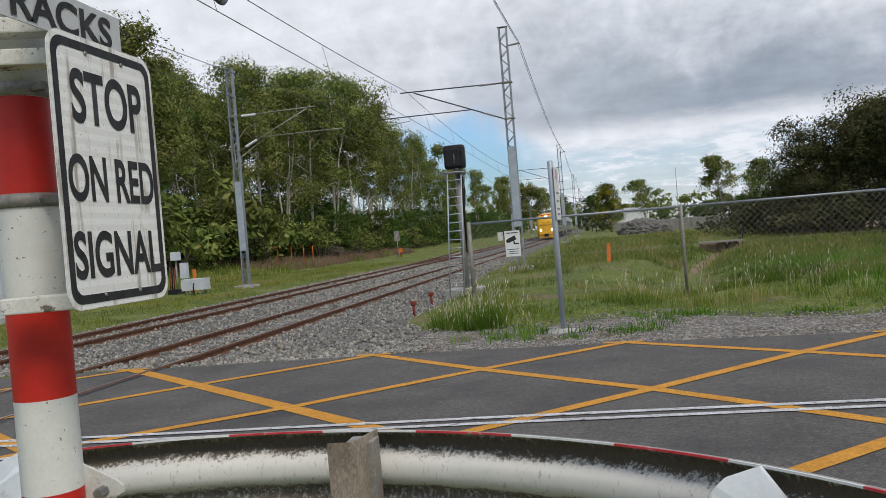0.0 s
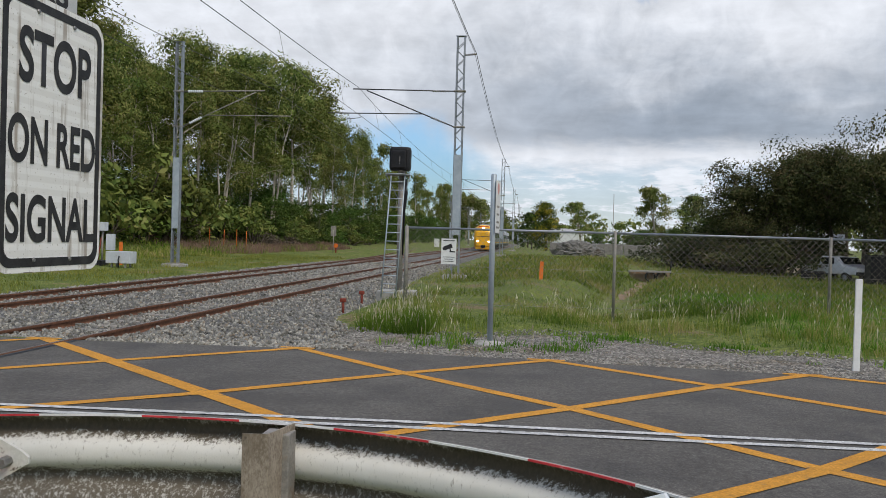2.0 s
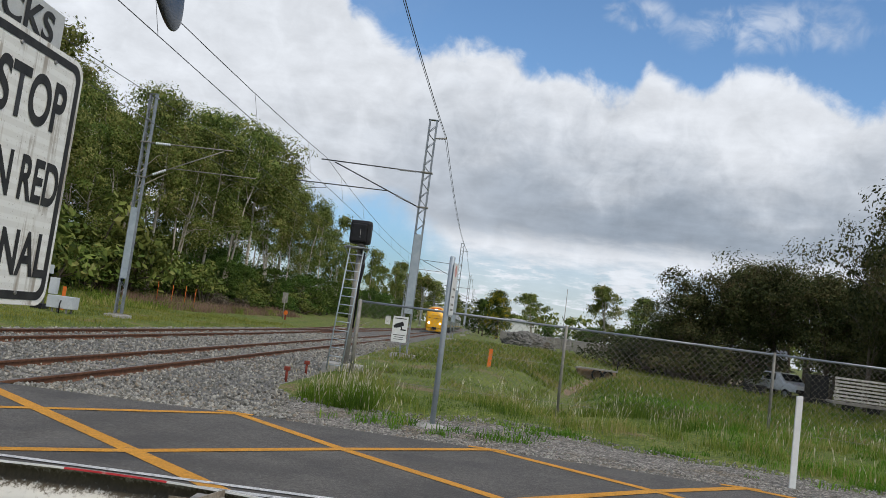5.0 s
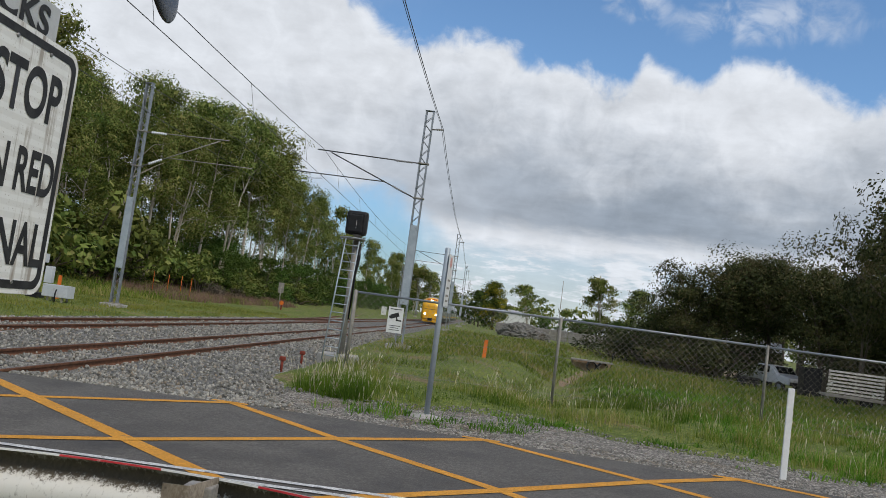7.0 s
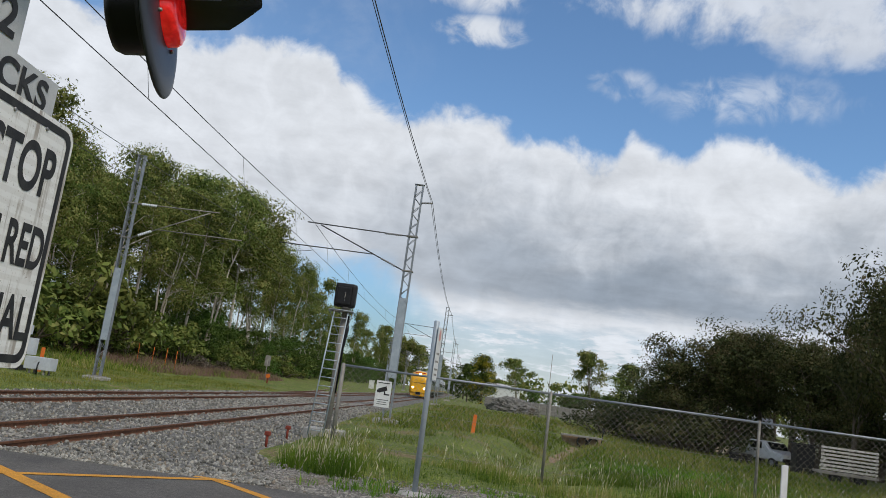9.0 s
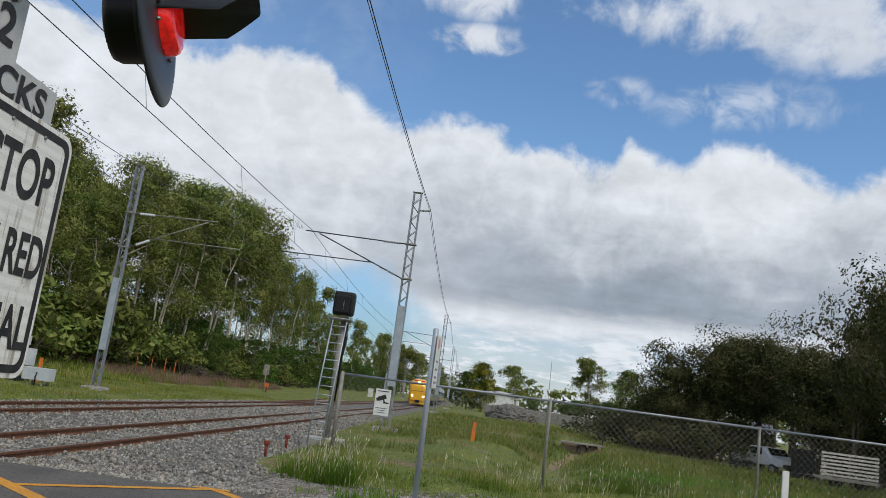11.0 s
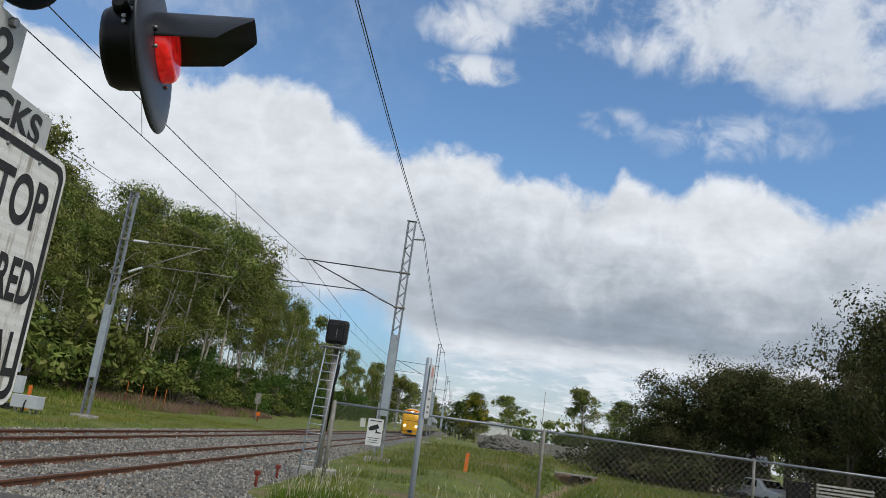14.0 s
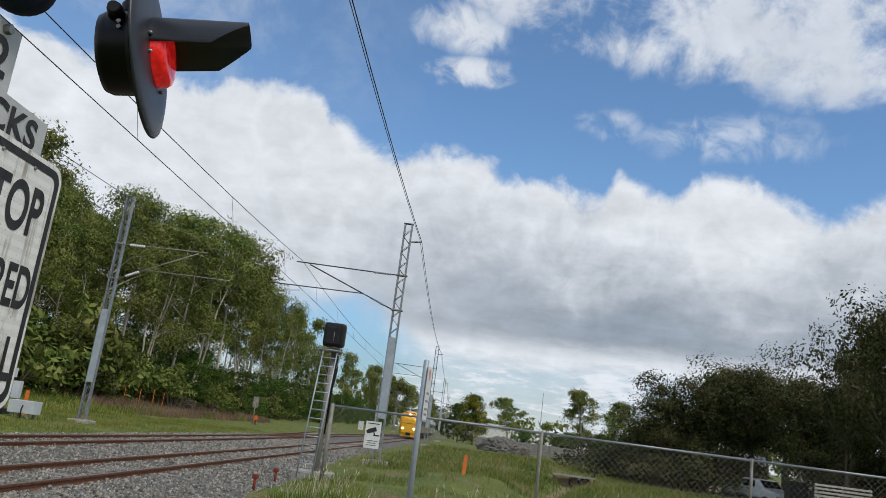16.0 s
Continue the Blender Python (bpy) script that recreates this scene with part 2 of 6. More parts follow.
RAIL_TOP = material("worn_rail_top", (0.25, 0.19, 0.16), (0.36, 0.3, 0.27), scale=12, rough=0.4, metal=0.8, bump=0.05)
SLEEPER = material("sleeper", (0.2, 0.18, 0.16), (0.33, 0.31, 0.28), scale=4, rough=0.9, stain=(0.16, 0.09, 0.05), vary=0.15)
GALV = material("galvanised_steel", (0.2, 0.22, 0.24), (0.3, 0.325, 0.35), scale=5, rough=0.5, metal=0.55, bump=0.06, grain=0.2)
GALV_DULL = material("weathered_galvanised_steel", (0.2, 0.19, 0.175), (0.34, 0.32, 0.29), scale=4, rough=0.65, metal=0.35, bump=0.12, grain=0.35, stain=(0.2, 0.14, 0.09), stain_at=(0.58, 0.75), stain_scale=3)
PALE_STEEL = material("pale_zinc_sheet", (0.3, 0.35, 0.39), (0.4, 0.45, 0.49), scale=3, rough=0.5, metal=0.3, bump=0.05, grain=0.15)
DARK_WIRE = material("wire", (0.05, 0.05, 0.055), (0.1, 0.1, 0.1), scale=8, rough=0.6, metal=0.4, bump=0.0)
BLACK = material("black_paint", (0.006, 0.006, 0.007), (0.014, 0.014, 0.016), scale=6, rough=0.5, bump=0.08, grain=0.2)
LETTER = material("black_lettering", (0.012, 0.012, 0.013), (0.035, 0.035, 0.035), scale=30, rough=0.6, bump=0.05)

# ---------------------------------------------------------------- building helpers


def thing(name, at=(0, 0, 0), label="", category="", group="", kind="", turn=0.0):
    ob = new(name)
    ob.empty_display_size = 0.2
    ob.matrix_basis = pose(*at, 0, 0, turn)
    return tagged(ob, label, category, group, kind)


def part(name, bm, mat, parent=None, label=""):
    """One bmesh as one mesh object under its thing."""
    me = bpy.data.meshes.new(name)
    bm.to_mesh(me)
    bm.free()
    me.materials.append(mat)
    ob = new(name, me)
    ob.parent = parent
    return tagged(ob, label)


def raw(name, verts, faces, mat, parent=None, label="", smooth=False):
    me = bpy.data.meshes.new(name)
    me.from_pydata(verts, [], faces)
    me.materials.append(mat)
    if smooth:
        me.shade_smooth()
    me.update()
    ob = new(name, me)
    ob.parent = parent
    return tagged(ob, label)


def box(sx, sy, sz, at=(0, 0, 0), bevel=0.0, turn=(0, 0, 0), bm=None):
    """A box whose centre is at `at`, edges eased by bevel."""
    b = bmesh.new()
    bmesh.ops.create_cube(b, size=1.0, matrix=Matrix.Diagonal((sx, sy, sz, 1)))
    if bevel:
        bmesh.ops.bevel(b, geom=b.edges[:], offset=bevel, segments=2, profile=0.6, affect="EDGES")
    bmesh.ops.transform(b, matrix=pose(*at, *turn), verts=b.verts)
    return merge(bm, b)


def merge(bm, b):
    if bm is None:
        return b
    tmp = bpy.data.meshes.new("tmp")
    b.to_mesh(tmp)
    b.free()
    bm.from_mesh(tmp)
    bpy.data.meshes.remove(tmp)
    return bm


def tube(points, radii, sides=10, bm=None, caps=True, smooth=True):
    """A round bar along points, radius per point."""
    if not isinstance(radii, (list, tuple)):
        radii = [radii] * len(points)
    b = bm if bm is not None else bmesh.new()
    pts = [Vector(p) for p in points]
    rings = []
    ref = None
    for i, p in enumerate(pts):
        d = (pts[min(i + 1, len(pts) - 1)] - pts[max(i - 1, 0)]).normalized()
        if ref is None:
            ref = d.orthogonal().normalized()
        u = (ref - d * ref.dot(d))
        u = u.normalized() if u.length > 1e-6 else d.orthogonal().normalized()
        ref = u
        v = d.cross(u)
        rings.append([b.verts.new(p + (u * math.cos(a) + v * math.sin(a)) * radii[i]) for a in (2 * math.pi * k / sides for k in range(sides))])
    for r0, r1 in zip(rings, rings[1:]):
        for k in range(sides):
            f = b.faces.new((r0[k], r0[(k + 1) % sides], r1[(k + 1) % sides], r1[k]))
            f.smooth = smooth
    if caps:
        b.faces.new(list(reversed(rings[0])))
        b.faces.new(rings[-1])
    return b


def strip(points, width, z, mat, name, parent, thick=0.004):
    """A painted line lying on the road along points (x, y)."""
    b = bmesh.new()
    rows = []
    for i, p in enumerate(points):
        a, c = Vector(points[max(i - 1, 0)]), Vector(points[min(i + 1, len(points) - 1)])
        d = (c - a).normalized()
        s = Vector((-d.y, d.x)) * width / 2
        rows.append((Vector(p) + s, Vector(p) - s))
    top = [[b.verts.new((q.x, q.y, z)) for q in r] for r in rows]
    for r0, r1 in zip(top, top[1:]):
        b.faces.new((r0[0], r0[1], r1[1], r1[0]))
    return part(name, b, mat, parent)


def sweep(profile, path, closed=False, bm=None, smooth=False):
    """A profile (offset across, height) carried along path (x, y), across = to the right of the way."""
    b = bm if bm is not None else bmesh.new()
    rings = []
    for i, p in enumerate(path):
        a, c = Vector(path[max(i - 1, 0)]), Vector(path[min(i + 1, len(path) - 1)])
        d = (c - a).normalized()
        s = Vector((d.y, -d.x))
        rings.append([b.verts.new((p[0] + s.x * o, p[1] + s.y * o, h)) for o, h in profile])
    k = len(profile)
    for r0, r1 in zip(rings, rings[1:]):
        for j in range(k if closed else k - 1):
            f = b.faces.new((r0[j], r1[j], r1[(j + 1) % k], r0[(j + 1) % k]))
            f.smooth = smooth
    if closed:
        b.faces.new(rings[0])
        b.faces.new(list(reversed(rings[-1])))
    return b


def text_mesh(body, width, height, depth=0.0006):
    """Letters as a mesh of that size, centred, in the plane x-y."""
    cu = bpy.data.curves.new("t", "FONT")
    cu.body, cu.extrude, cu.offset = body, 0.0, 0.026
    ob = bpy.data.objects.new("t", cu)
    scene.collection.objects.link(ob)
    me = bpy.data.meshes.new_from_object(ob.evaluated_get(bpy.context.evaluated_depsgraph_get()))
    bpy.data.objects.remove(ob)
    b = bmesh.new()
    b.from_mesh(me)
    bpy.data.meshes.remove(me)
    xs, ys = [v.co.x for v in b.verts], [v.co.y for v in b.verts]
    cx, cy = (min(xs) + max(xs)) / 2, (min(ys) + max(ys)) / 2
    for v in b.verts:
        v.co = Vector(((v.co.x - cx) * width / (max(xs) - min(xs)), (v.co.y - cy) * height / (max(ys) - min(ys)), depth))
    return b


def smooth01(x, lo, hi):
    k = min(max((x - lo) / (hi - lo), 0), 1)
    return k * k * (3 - 2 * k)


# ---------------------------------------------------------------- ground, road, track bed
def road_edge(x):
    """The far edge of the asphalt."""
    return 10.95 - 0.0087 * max(x + 3.15, 0) ** 2 + 0.045 * min(x + 3.15, 0)


def ditch_x(y):
    return 1.6 + 0.14 * (y - 19) + 0.0016 * (y - 19) ** 2


def bed_right(y):
    return -2.5 - 1.25 * smooth01(y, 12.6, 17.0) - 0.9 * smooth01(y, 19, 40)


def ground_z(x, y):
    """Height of the grassland."""
    if y < 10.4:
        return -0.06
    z = -0.03
    away = smooth01(y, 11.5, 16)
    z += away * 0.09 * noise.noise((x * 0.23, y * 0.23, 1.7)) + away * 0.05 * noise.noise((x * 0.9, y * 0.9, 4.1))
    if 14 < y < 60 and x > -4:
        d = x - ditch_x(y)
        z -= 0.5 * math.exp(-(d / 1.3) ** 2) * smooth01(y, 16, 22) * (1 - smooth01(y, 45.6, 46.6))
        z += 0.28 * math.exp(-((d + 3.0) / 1.8) ** 2) * smooth01(y, 22, 28)
    z += 0.9 * smooth01(-x, 22, 34) * smooth01(y, 20, 40)
    if x > 6:
        z -= 0.25 * smooth01(x, 6, 14) * smooth01(y, 18, 30)
    edge = bed_right(y)
    bed = smooth01(x, -14.2, -13.0) * (1 - smooth01(x, edge - 0.35, edge + 0.25))
    return z * (1 - bed) - 0.16 * bed * smooth01(y, 10.6, 12.5) - 0.02


def axis(near, far, step, grow, lim):
    out, v, s = [near], near, step
    while v < lim:
        if v > far:
            s *= grow
        v += s
        out.append(v)
    return out


def build_ground():
    xs = sorted({-v for v in axis(0, 30, 0.6, 1.25, 2600)} | set(axis(0, 30, 0.6, 1.25, 2600)))
    ys = sorted({-v for v in axis(0, 12, 2.0, 1.35, 2600)} | set(axis(0, 64, 0.5, 1.22, 3200)))
    verts = [(x, y, ground_z(x, y) if abs(x) < 200 and y < 400 else -0.05 + (0.9 if x < -30 and y > 30 else 0)) for y in ys for x in xs]
    w = len(xs)
    faces = [(j * w + i, j * w + i + 1, (j + 1) * w + i + 1, (j + 1) * w + i) for j in range(len(ys) - 1) for i in range(w - 1)]
    ob = raw("ground", verts, faces, SOIL, smooth=True)
    return tagged(ob, "mown and rough grassland beside the railway", "ground", kind="structure")


build_ground()


def build_road():
    b = bmesh.new()
    xs = [-120 + 1.0 * i for i in range(241)]
    top = []
    for x in xs:
        e = road_edge(max(min(x, 9.0), -14)) + 0.05 * noise.noise((x * 1.7, 0, 3))
        top.append([b.verts.new((x, y, z)) for y, z in ((3.78, -0.12), (3.8, 0.0), (5, 0.0), (8, 0.0), (e - 0.1, 0.0), (e, -0.02), (e + 0.02, -0.12))])
    for r0, r1 in zip(top, top[1:]):
        for j in range(6):
            b.faces.new((r0[j], r1[j], r1[j + 1], r0[j + 1]))
    road = part("road", b, ASPHALT)
    tagged(road, "dark grey asphalt road with yellow box hatching", "road", kind="structure")
    # nodes of the hatching: far edge, then the rows of crossings towards the near side
    ex = [-17.4, -13.9, -10.4, -6.8, -3.15, 0.285, 3.49, 6.8, 10.1, 13.5]
    node_rows = [[(x, road_edge(x) - 0.1) for x in ex]]
    for first, y, slope in ((-4.96, 9.12, 0.03), (-3.13, 7.55, 0.04), (-1.4, 6.06, -0.02), (0.4, 4.5, -0.02)):
        node_rows.append([(first + 3.55 * (i - 3), y + slope * 3.55 * (i - 3)) for i in range(len(ex))])
    for i in range(len(ex)):
        down = [node_rows[k][i] for k in range(5)]
        strip(down, 0.19 if i == 3 else 0.15, 0.005, YELLOW_PAINT, "yellow_line", road)
        up = [node_rows[k][i - k] for k in range(5) if i - k >= 0]
        if len(up) > 1:
            strip(up, 0.145, 0.0065, YELLOW_PAINT, "yellow_line", road)
        x, y = node_rows[0][i]
        strip([(x - 0.28, y + 0.03), (x + 0.22, y + 0.02)], 0.11, 0.008, YELLOW_PAINT, "yellow_line", road)
    for off in (0.0, -0.2):
        strip([(-60, 5.0 + off), (-30, 5.9 + off), (-4.6, 6.6 + off), (-1.0, 6.77 + off), (2.6, 6.87 + off), (30, 7.4 + off), (60, 7.6 + off)], 0.085, 0.009, WHITE_PAINT_ROAD, "white_line", road)
    return road


ROAD = build_road()


def shoulder_w(x):
    return 3.4 - 0.28 * abs(x - 0.2) + 0.7 * noise.noise((x * 0.5, 0, 0)) + 0.35 * noise.noise((x * 1.9, 4, 0)) if x < 6.5 else 1.5 + 0.5 * noise.noise((x * 0.6, 0, 0))


def build_shoulder():
    """Crushed stone along the road's far edge."""
    xs = [-2.9 + 0.2 * i for i in range(170)]
    verts, faces = [], []
    n = 12
    for x in xs:
        y0 = road_edge(min(x, 9)) - 0.05
        w = max(shoulder_w(x), 0.8)
        for k in range(n):
            f = k / (n - 1)
            y = y0 + w * f
            lift = 0.035 * math.sin(math.pi * min(f * 1.1, 1)) + 0.012
            verts.append((x, y, max(ground_z(x, y) + lift, -0.045 if f > 0.9 else -0.018 + 0.01 * f) if f < 1 else ground_z(x, y) - 0.03))
    for i in range(len(xs) - 1):
        for k in range(n - 1):
            faces.append((i * n + k, (i + 1) * n + k, (i + 1) * n + k + 1, i * n + k + 1))
    ob = raw("gravel_shoulder", verts, faces, GRAVEL, smooth=True)
    tagged(ob, "grey crushed gravel shoulder with scattered weeds", "gravel", kind="structure")


build_shoulder()


def bed_z(x, y):
    z = -0.06 - 0.055 * smooth01(y, 11, 12.6) + 0.03 * noise.noise((x * 1.3, y * 1.3, 0)) + 0.02 * noise.noise((x * 4, y * 4, 2))
    r = bed_right(y)
    z -= 0.07 * smooth01(x, r - 0.5, r + 0.05) * smooth01(y, 12.5, 15) - 0.05 * smooth01(x, r - 1.2, r - 0.2) * (1 - smooth01(y, 12.5, 15))
    z -= 0.2 * (1 - smooth01(x, -13.9, -12.9))
    return z


def build_bed():
    ys = [10.9 + 0.35 * i for i in range(110)] + [50 + 4 * i for i in range(1, 90)]
    n = 34
    verts, faces = [], []
    for y in ys:
        for k in range(n):
            x = -14.0 + (bed_right(y) + 14.0) * k / (n - 1)
            verts.append((x, y, bed_z(x, y)))
    for i in range(len(ys) - 1):
        for k in range(n - 1):
            faces.append((i * n + k, i * n + k + 1, (i + 1) * n + k + 1, (i + 1) * n + k))
    ob = raw("ballast_bed", verts, faces, BALLAST, smooth=True)
    return tagged(ob, "grey crushed stone ballast under the rails", "ballast", kind="structure")


build_bed()

# ---------------------------------------------------------------- rails
RAIL_PROFILE = [(-0.06, -0.13), (0.06, -0.13), (0.06, -0.115), (0.012, -0.09), (0.012, -0.03), (0.035, -0.022), (0.035, 0.008), (0.025, 0.014),
                (-0.025, 0.014), (-0.035, 0.008), (-0.035, -0.022), (-0.012, -0.03), (-0.012, -0.09), (-0.06, -0.115)]


def sleeper_mesh():
    b = box(2.15, 0.22, 0.14, (0, 0, 0), 0.015)
    me = bpy.data.meshes.new("sleeper")
    b.to_mesh(me)
    b.free()
    me.materials.append(SLEEPER)
    return me


SLEEPER_MESH = sleeper_mesh()


def build_track(name, centre, gauge, label, sleepers):
    """centre: list of (x, y)."""
    tr = thing(name, (centre[0][0], centre[0][1], -0.13), label, "railway track", "railway tracks", "structure")
    inv = Matrix.Translation((-centre[0][0], -centre[0][1], 0.13))
    for s in (-1, 1):
        prof = [(o + s * gauge / 2, h) for o, h in RAIL_PROFILE]
        b = sweep(prof, centre, closed=True)
        bmesh.ops.transform(b, matrix=inv, verts=b.verts)
        part("rail", b, RAIL, tr)
        b = sweep([(o + s * gauge / 2, 0.0155) for o in (-0.022, 0.022)], centre)
        bmesh.ops.transform(b, matrix=inv, verts=b.verts)
        part("rail_top", b, RAIL_TOP, tr, "worn bright top of the rail")
    y0, y1, dy = sleepers
    y = y0
    while y < y1:
        for (xa, ya), (xb, yb) in zip(centre, centre[1:]):
            if ya <= y < yb:
                x = xa + (xb - xa) * (y - ya) / (yb - ya)
                o = new("sleeper", SLEEPER_MESH)
                o.parent = tr
                o.matrix_basis = inv @ pose(x, y, -0.185, 0, 0, random.uniform(-1, 1) - math.degrees(math.atan2(xb - xa, yb - ya)))
                break
        y += dy
    return tr


def straight(x0, x1, y0, y1, n):
    return [(x0 + (x1 - x0) * i / n, y0 + (y1 - y0) * i / n) for i in range(n + 1)]


build_track("railway_track", straight(-7.25, -6.9, -14, 60, 37) + straight(-6.9, -6.9, 64, 520, 30), 1.42, "rusty main line track in grey stone ballast", (11.4, 70, 0.68))
build_track("railway_track", straight(-11.6, -11.05, -14, 40, 27) + straight(-11.05, -11.0, 44, 520, 30), 1.3, "rusty siding track in grey stone ballast", (11.4, 70, 0.68))
build_track("railway_track", [(-11.12 - 0.0011 * (y - 36) ** 2 if y < 90 else -14.33 - 0.119 * (y - 90), y) for y in [36 + 2 * i for i in range(60)]], 1.3,
            "rusty track branching off towards the trees", (36, 100, 0.68))
for side in (-7.9, -6.45):
    strip([(side + 0.1, 3.85), (side + 0.14, 10.7)], 0.07, 0.003, BLACK, "flangeway", ROAD)

# ---------------------------------------------------------------- trees
BARK = material("pale_gum_bark", (0.28, 0.245, 0.2), (0.55, 0.5, 0.43), scale=1.5, rough=0.9, bump=0.3, stain=(0.12, 0.1, 0.08), stain_at=(0.5, 0.65), stain_scale=0.8, stretch=(1, 1, 0.3))
BARK_DARK = material("dark_bark", (0.06, 0.05, 0.04), (0.14, 0.115, 0.09), scale=2.5, rough=0.95, bump=0.5, stretch=(1, 1, 0.3))
LEAF_GUM = leaf_material("gum_leaves", [(0.045, 0.068, 0.017), (0.105, 0.145, 0.032), (0.17, 0.2, 0.05), (0.25, 0.245, 0.085)], trans=0.2)
LEAF_LUSH = leaf_material("lush_leaves", [(0.03, 0.056, 0.012), (0.062, 0.108, 0.021), (0.11, 0.172, 0.035)], trans=0.18)
LEAF_DARK = leaf_material("dark_leaves", [(0.024, 0.032, 0.012), (0.05, 0.063, 0.022), (0.085, 0.092, 0.033), (0.14, 0.12, 0.06)], trans=0.25)
LEAF_DRY = leaf_material("dry_brush", [(0.07, 0.06, 0.045), (0.13, 0.11, 0.085), (0.19, 0.155, 0.12)])
LEAF_YELLOW = leaf_material("yellow_flowering", [(0.025, 0.05, 0.01), (0.05, 0.09, 0.018), (0.16, 0.17, 0.025), (0.5, 0.42, 0.03)])


def leaves(centres, spread, per, size, rng, flat=0.68, loose=0.5):
    """Lumpy clumps of leaf blades round the centres, the blades lying along each clump's outside: verts and faces."""
    c = np.array(centres, float)
    k = len(c)
    sp = np.broadcast_to(np.asarray(spread, float).reshape(-1, 1), (k, 1))
    n = k * per
    d = rng.normal(size=(n, 3))
    d /= np.linalg.norm(d, axis=1, keepdims=True)
    d[:, 2] = np.where((d[:, 2] < -0.2) & (rng.random(n) < 0.6), -d[:, 2], d[:, 2])
    own = np.repeat(rng.uniform(0, 6.28, (k, 6)), per, 0)
    lump = 1 + 0.26 * np.sin(3.1 * d[:, 0] + own[:, 0]) * np.sin(2.7 * d[:, 1] + own[:, 1]) + 0.24 * np.sin(5.3 * d[:, 2] + own[:, 2]) * np.sin(4.6 * d[:, 0] + own[:, 3]) \
        + 0.16 * np.sin(9.0 * d[:, 1] + own[:, 4]) * np.sin(8.0 * d[:, 2] + own[:, 5])
    depth = 1.04 - 0.5 * rng.random(n) ** 2.2
    squash = np.stack([np.ones(n), np.ones(n), np.full(n, flat)], 1)
    p = np.repeat(c, per, 0) + d * squash * (np.repeat(sp, per, 0)[:, 0] * lump * depth)[:, None]
    nrm = d + np.array([0, 0, 0.35]) + rng.normal(size=(n, 3)) * loose
    nrm /= np.linalg.norm(nrm, axis=1, keepdims=True)
    a = np.cross(nrm, rng.normal(size=(n, 3)))
    a /= np.linalg.norm(a, axis=1, keepdims=True) + 1e-9
    b = np.cross(nrm, a)
    s = size * (0.55 + 0.9 * rng.random((n, 1)))
    q = np.stack([p - a * s, p + b * s * 0.5, p + a * s, p - b * s * 0.45], 1).reshape(-1, 3)
    return q.tolist(), np.arange(4 * n).reshape(-1, 4).tolist()


def tree(name, seed, height, spread, trunk_r, crown_from, limbs, per, leaf, clump, bark, foliage, label, forks=1, lean=0.04, twigs=4, shape=1.0):
    """A tapered trunk with limbs, and a crown of leaf clusters at their ends."""
    rng = np.random.default_rng(seed)
    t = thing(name, (0, 0, 0), label, "tree")
    b = bmesh.new()
    ends = []
    for k in range(forks):
        way = rng.uniform(0, 2 * math.pi)
        ln = lean + (0.16 if forks > 1 else 0)
        pts, rad = [], []
        for i in range(8):
            f = i / 7
            x = math.cos(way) * ln * height * f ** 1.2 + rng.normal() * 0.012 * height * f
            y = math.sin(way) * ln * height * f ** 1.2 + rng.normal() * 0.012 * height * f
            pts.append(Vector((x, y, height * 0.93 * f - 0.15 * (i == 0))))
            rad.append(trunk_r * (1.25 if i == 0 else 1) * (1 - 0.86 * f) / (1 if forks == 1 else 1.25))
        tube(pts, rad, 7, b)
        for j in range(limbs // forks):
            f = crown_from + (1 - crown_from) * (j + rng.random()) / (limbs / forks)
            f = min(f, 0.98)
            i = min(int(f * 7), 6)
            p = pts[i].lerp(pts[i + 1], f * 7 - i)
            w = rng.uniform(0, 2 * math.pi)
            reach = spread * (0.45 + 0.65 * rng.random()) * (math.sin(math.pi * min(max((f - crown_from) / (1 - crown_from), 0.0) * 0.72 + 0.24, 1.0)) ** shape)
            up = reach * rng.uniform(0.15, 0.75)
            e = p + Vector((math.cos(w) * reach, math.sin(w) * reach, up))
            mid = p.lerp(e, 0.5) + Vector((0, 0, reach * 0.08)) + Vector(rng.normal(size=3)) * reach * 0.06
            r = max(trunk_r * (1 - 0.8 * f) * 0.42, 0.02)
            tube([p, mid, e], [r, r * 0.7, r * 0.25], 5, b, caps=False)
            ends.append(e)
            for q in range(twigs):
                g = rng.uniform(0.35, 1.0)
                s = p.lerp(mid, g * 2) if g < 0.5 else mid.lerp(e, g * 2 - 1)
                te = s + Vector(rng.normal(size=3)) * reach * 0.26 + Vector((0, 0, reach * 0.08))
                tube([s, te], [r * 0.35, r * 0.1], 4, b, caps=False)
                ends.append(te)
        ends.append(pts[-1])
    part("trunk", b, bark, t)
    sizes = clump * (0.55 + 0.8 * rng.random(len(ends)))
    v, f = leaves([tuple(e) for e in ends], sizes, per, leaf, rng)
    raw("crown", v, f, foliage, t)
    return t


def bush(name, seed, height, width, n, per, leaf, foliage, bark, label):
    rng = np.random.default_rng(seed)
    t = thing(name, (0, 0, 0), label, "shrub")
    b = bmesh.new()
    ends = []
    for _ in range(n):
        w, r = rng.uniform(0, 2 * math.pi), width * 0.5 * math.sqrt(rng.random())
        h = height * (0.25 + 0.75 * rng.random()) * (1 - 0.5 * (r / (width * 0.5)) ** 2)
        e = Vector((math.cos(w) * r, math.sin(w) * r, h))
        tube([Vector((e.x * 0.25, e.y * 0.25, -0.1)), e * 0.6 + Vector(rng.normal(size=3)) * 0.05, e], [0.05, 0.035, 0.012], 4, b, caps=False)
        ends.append(tuple(e))
    part("stem", b, bark, t)
    v, f = leaves(ends, height * 0.26, per, leaf, rng)
    raw("foliage", v, f, foliage, t)
    return t


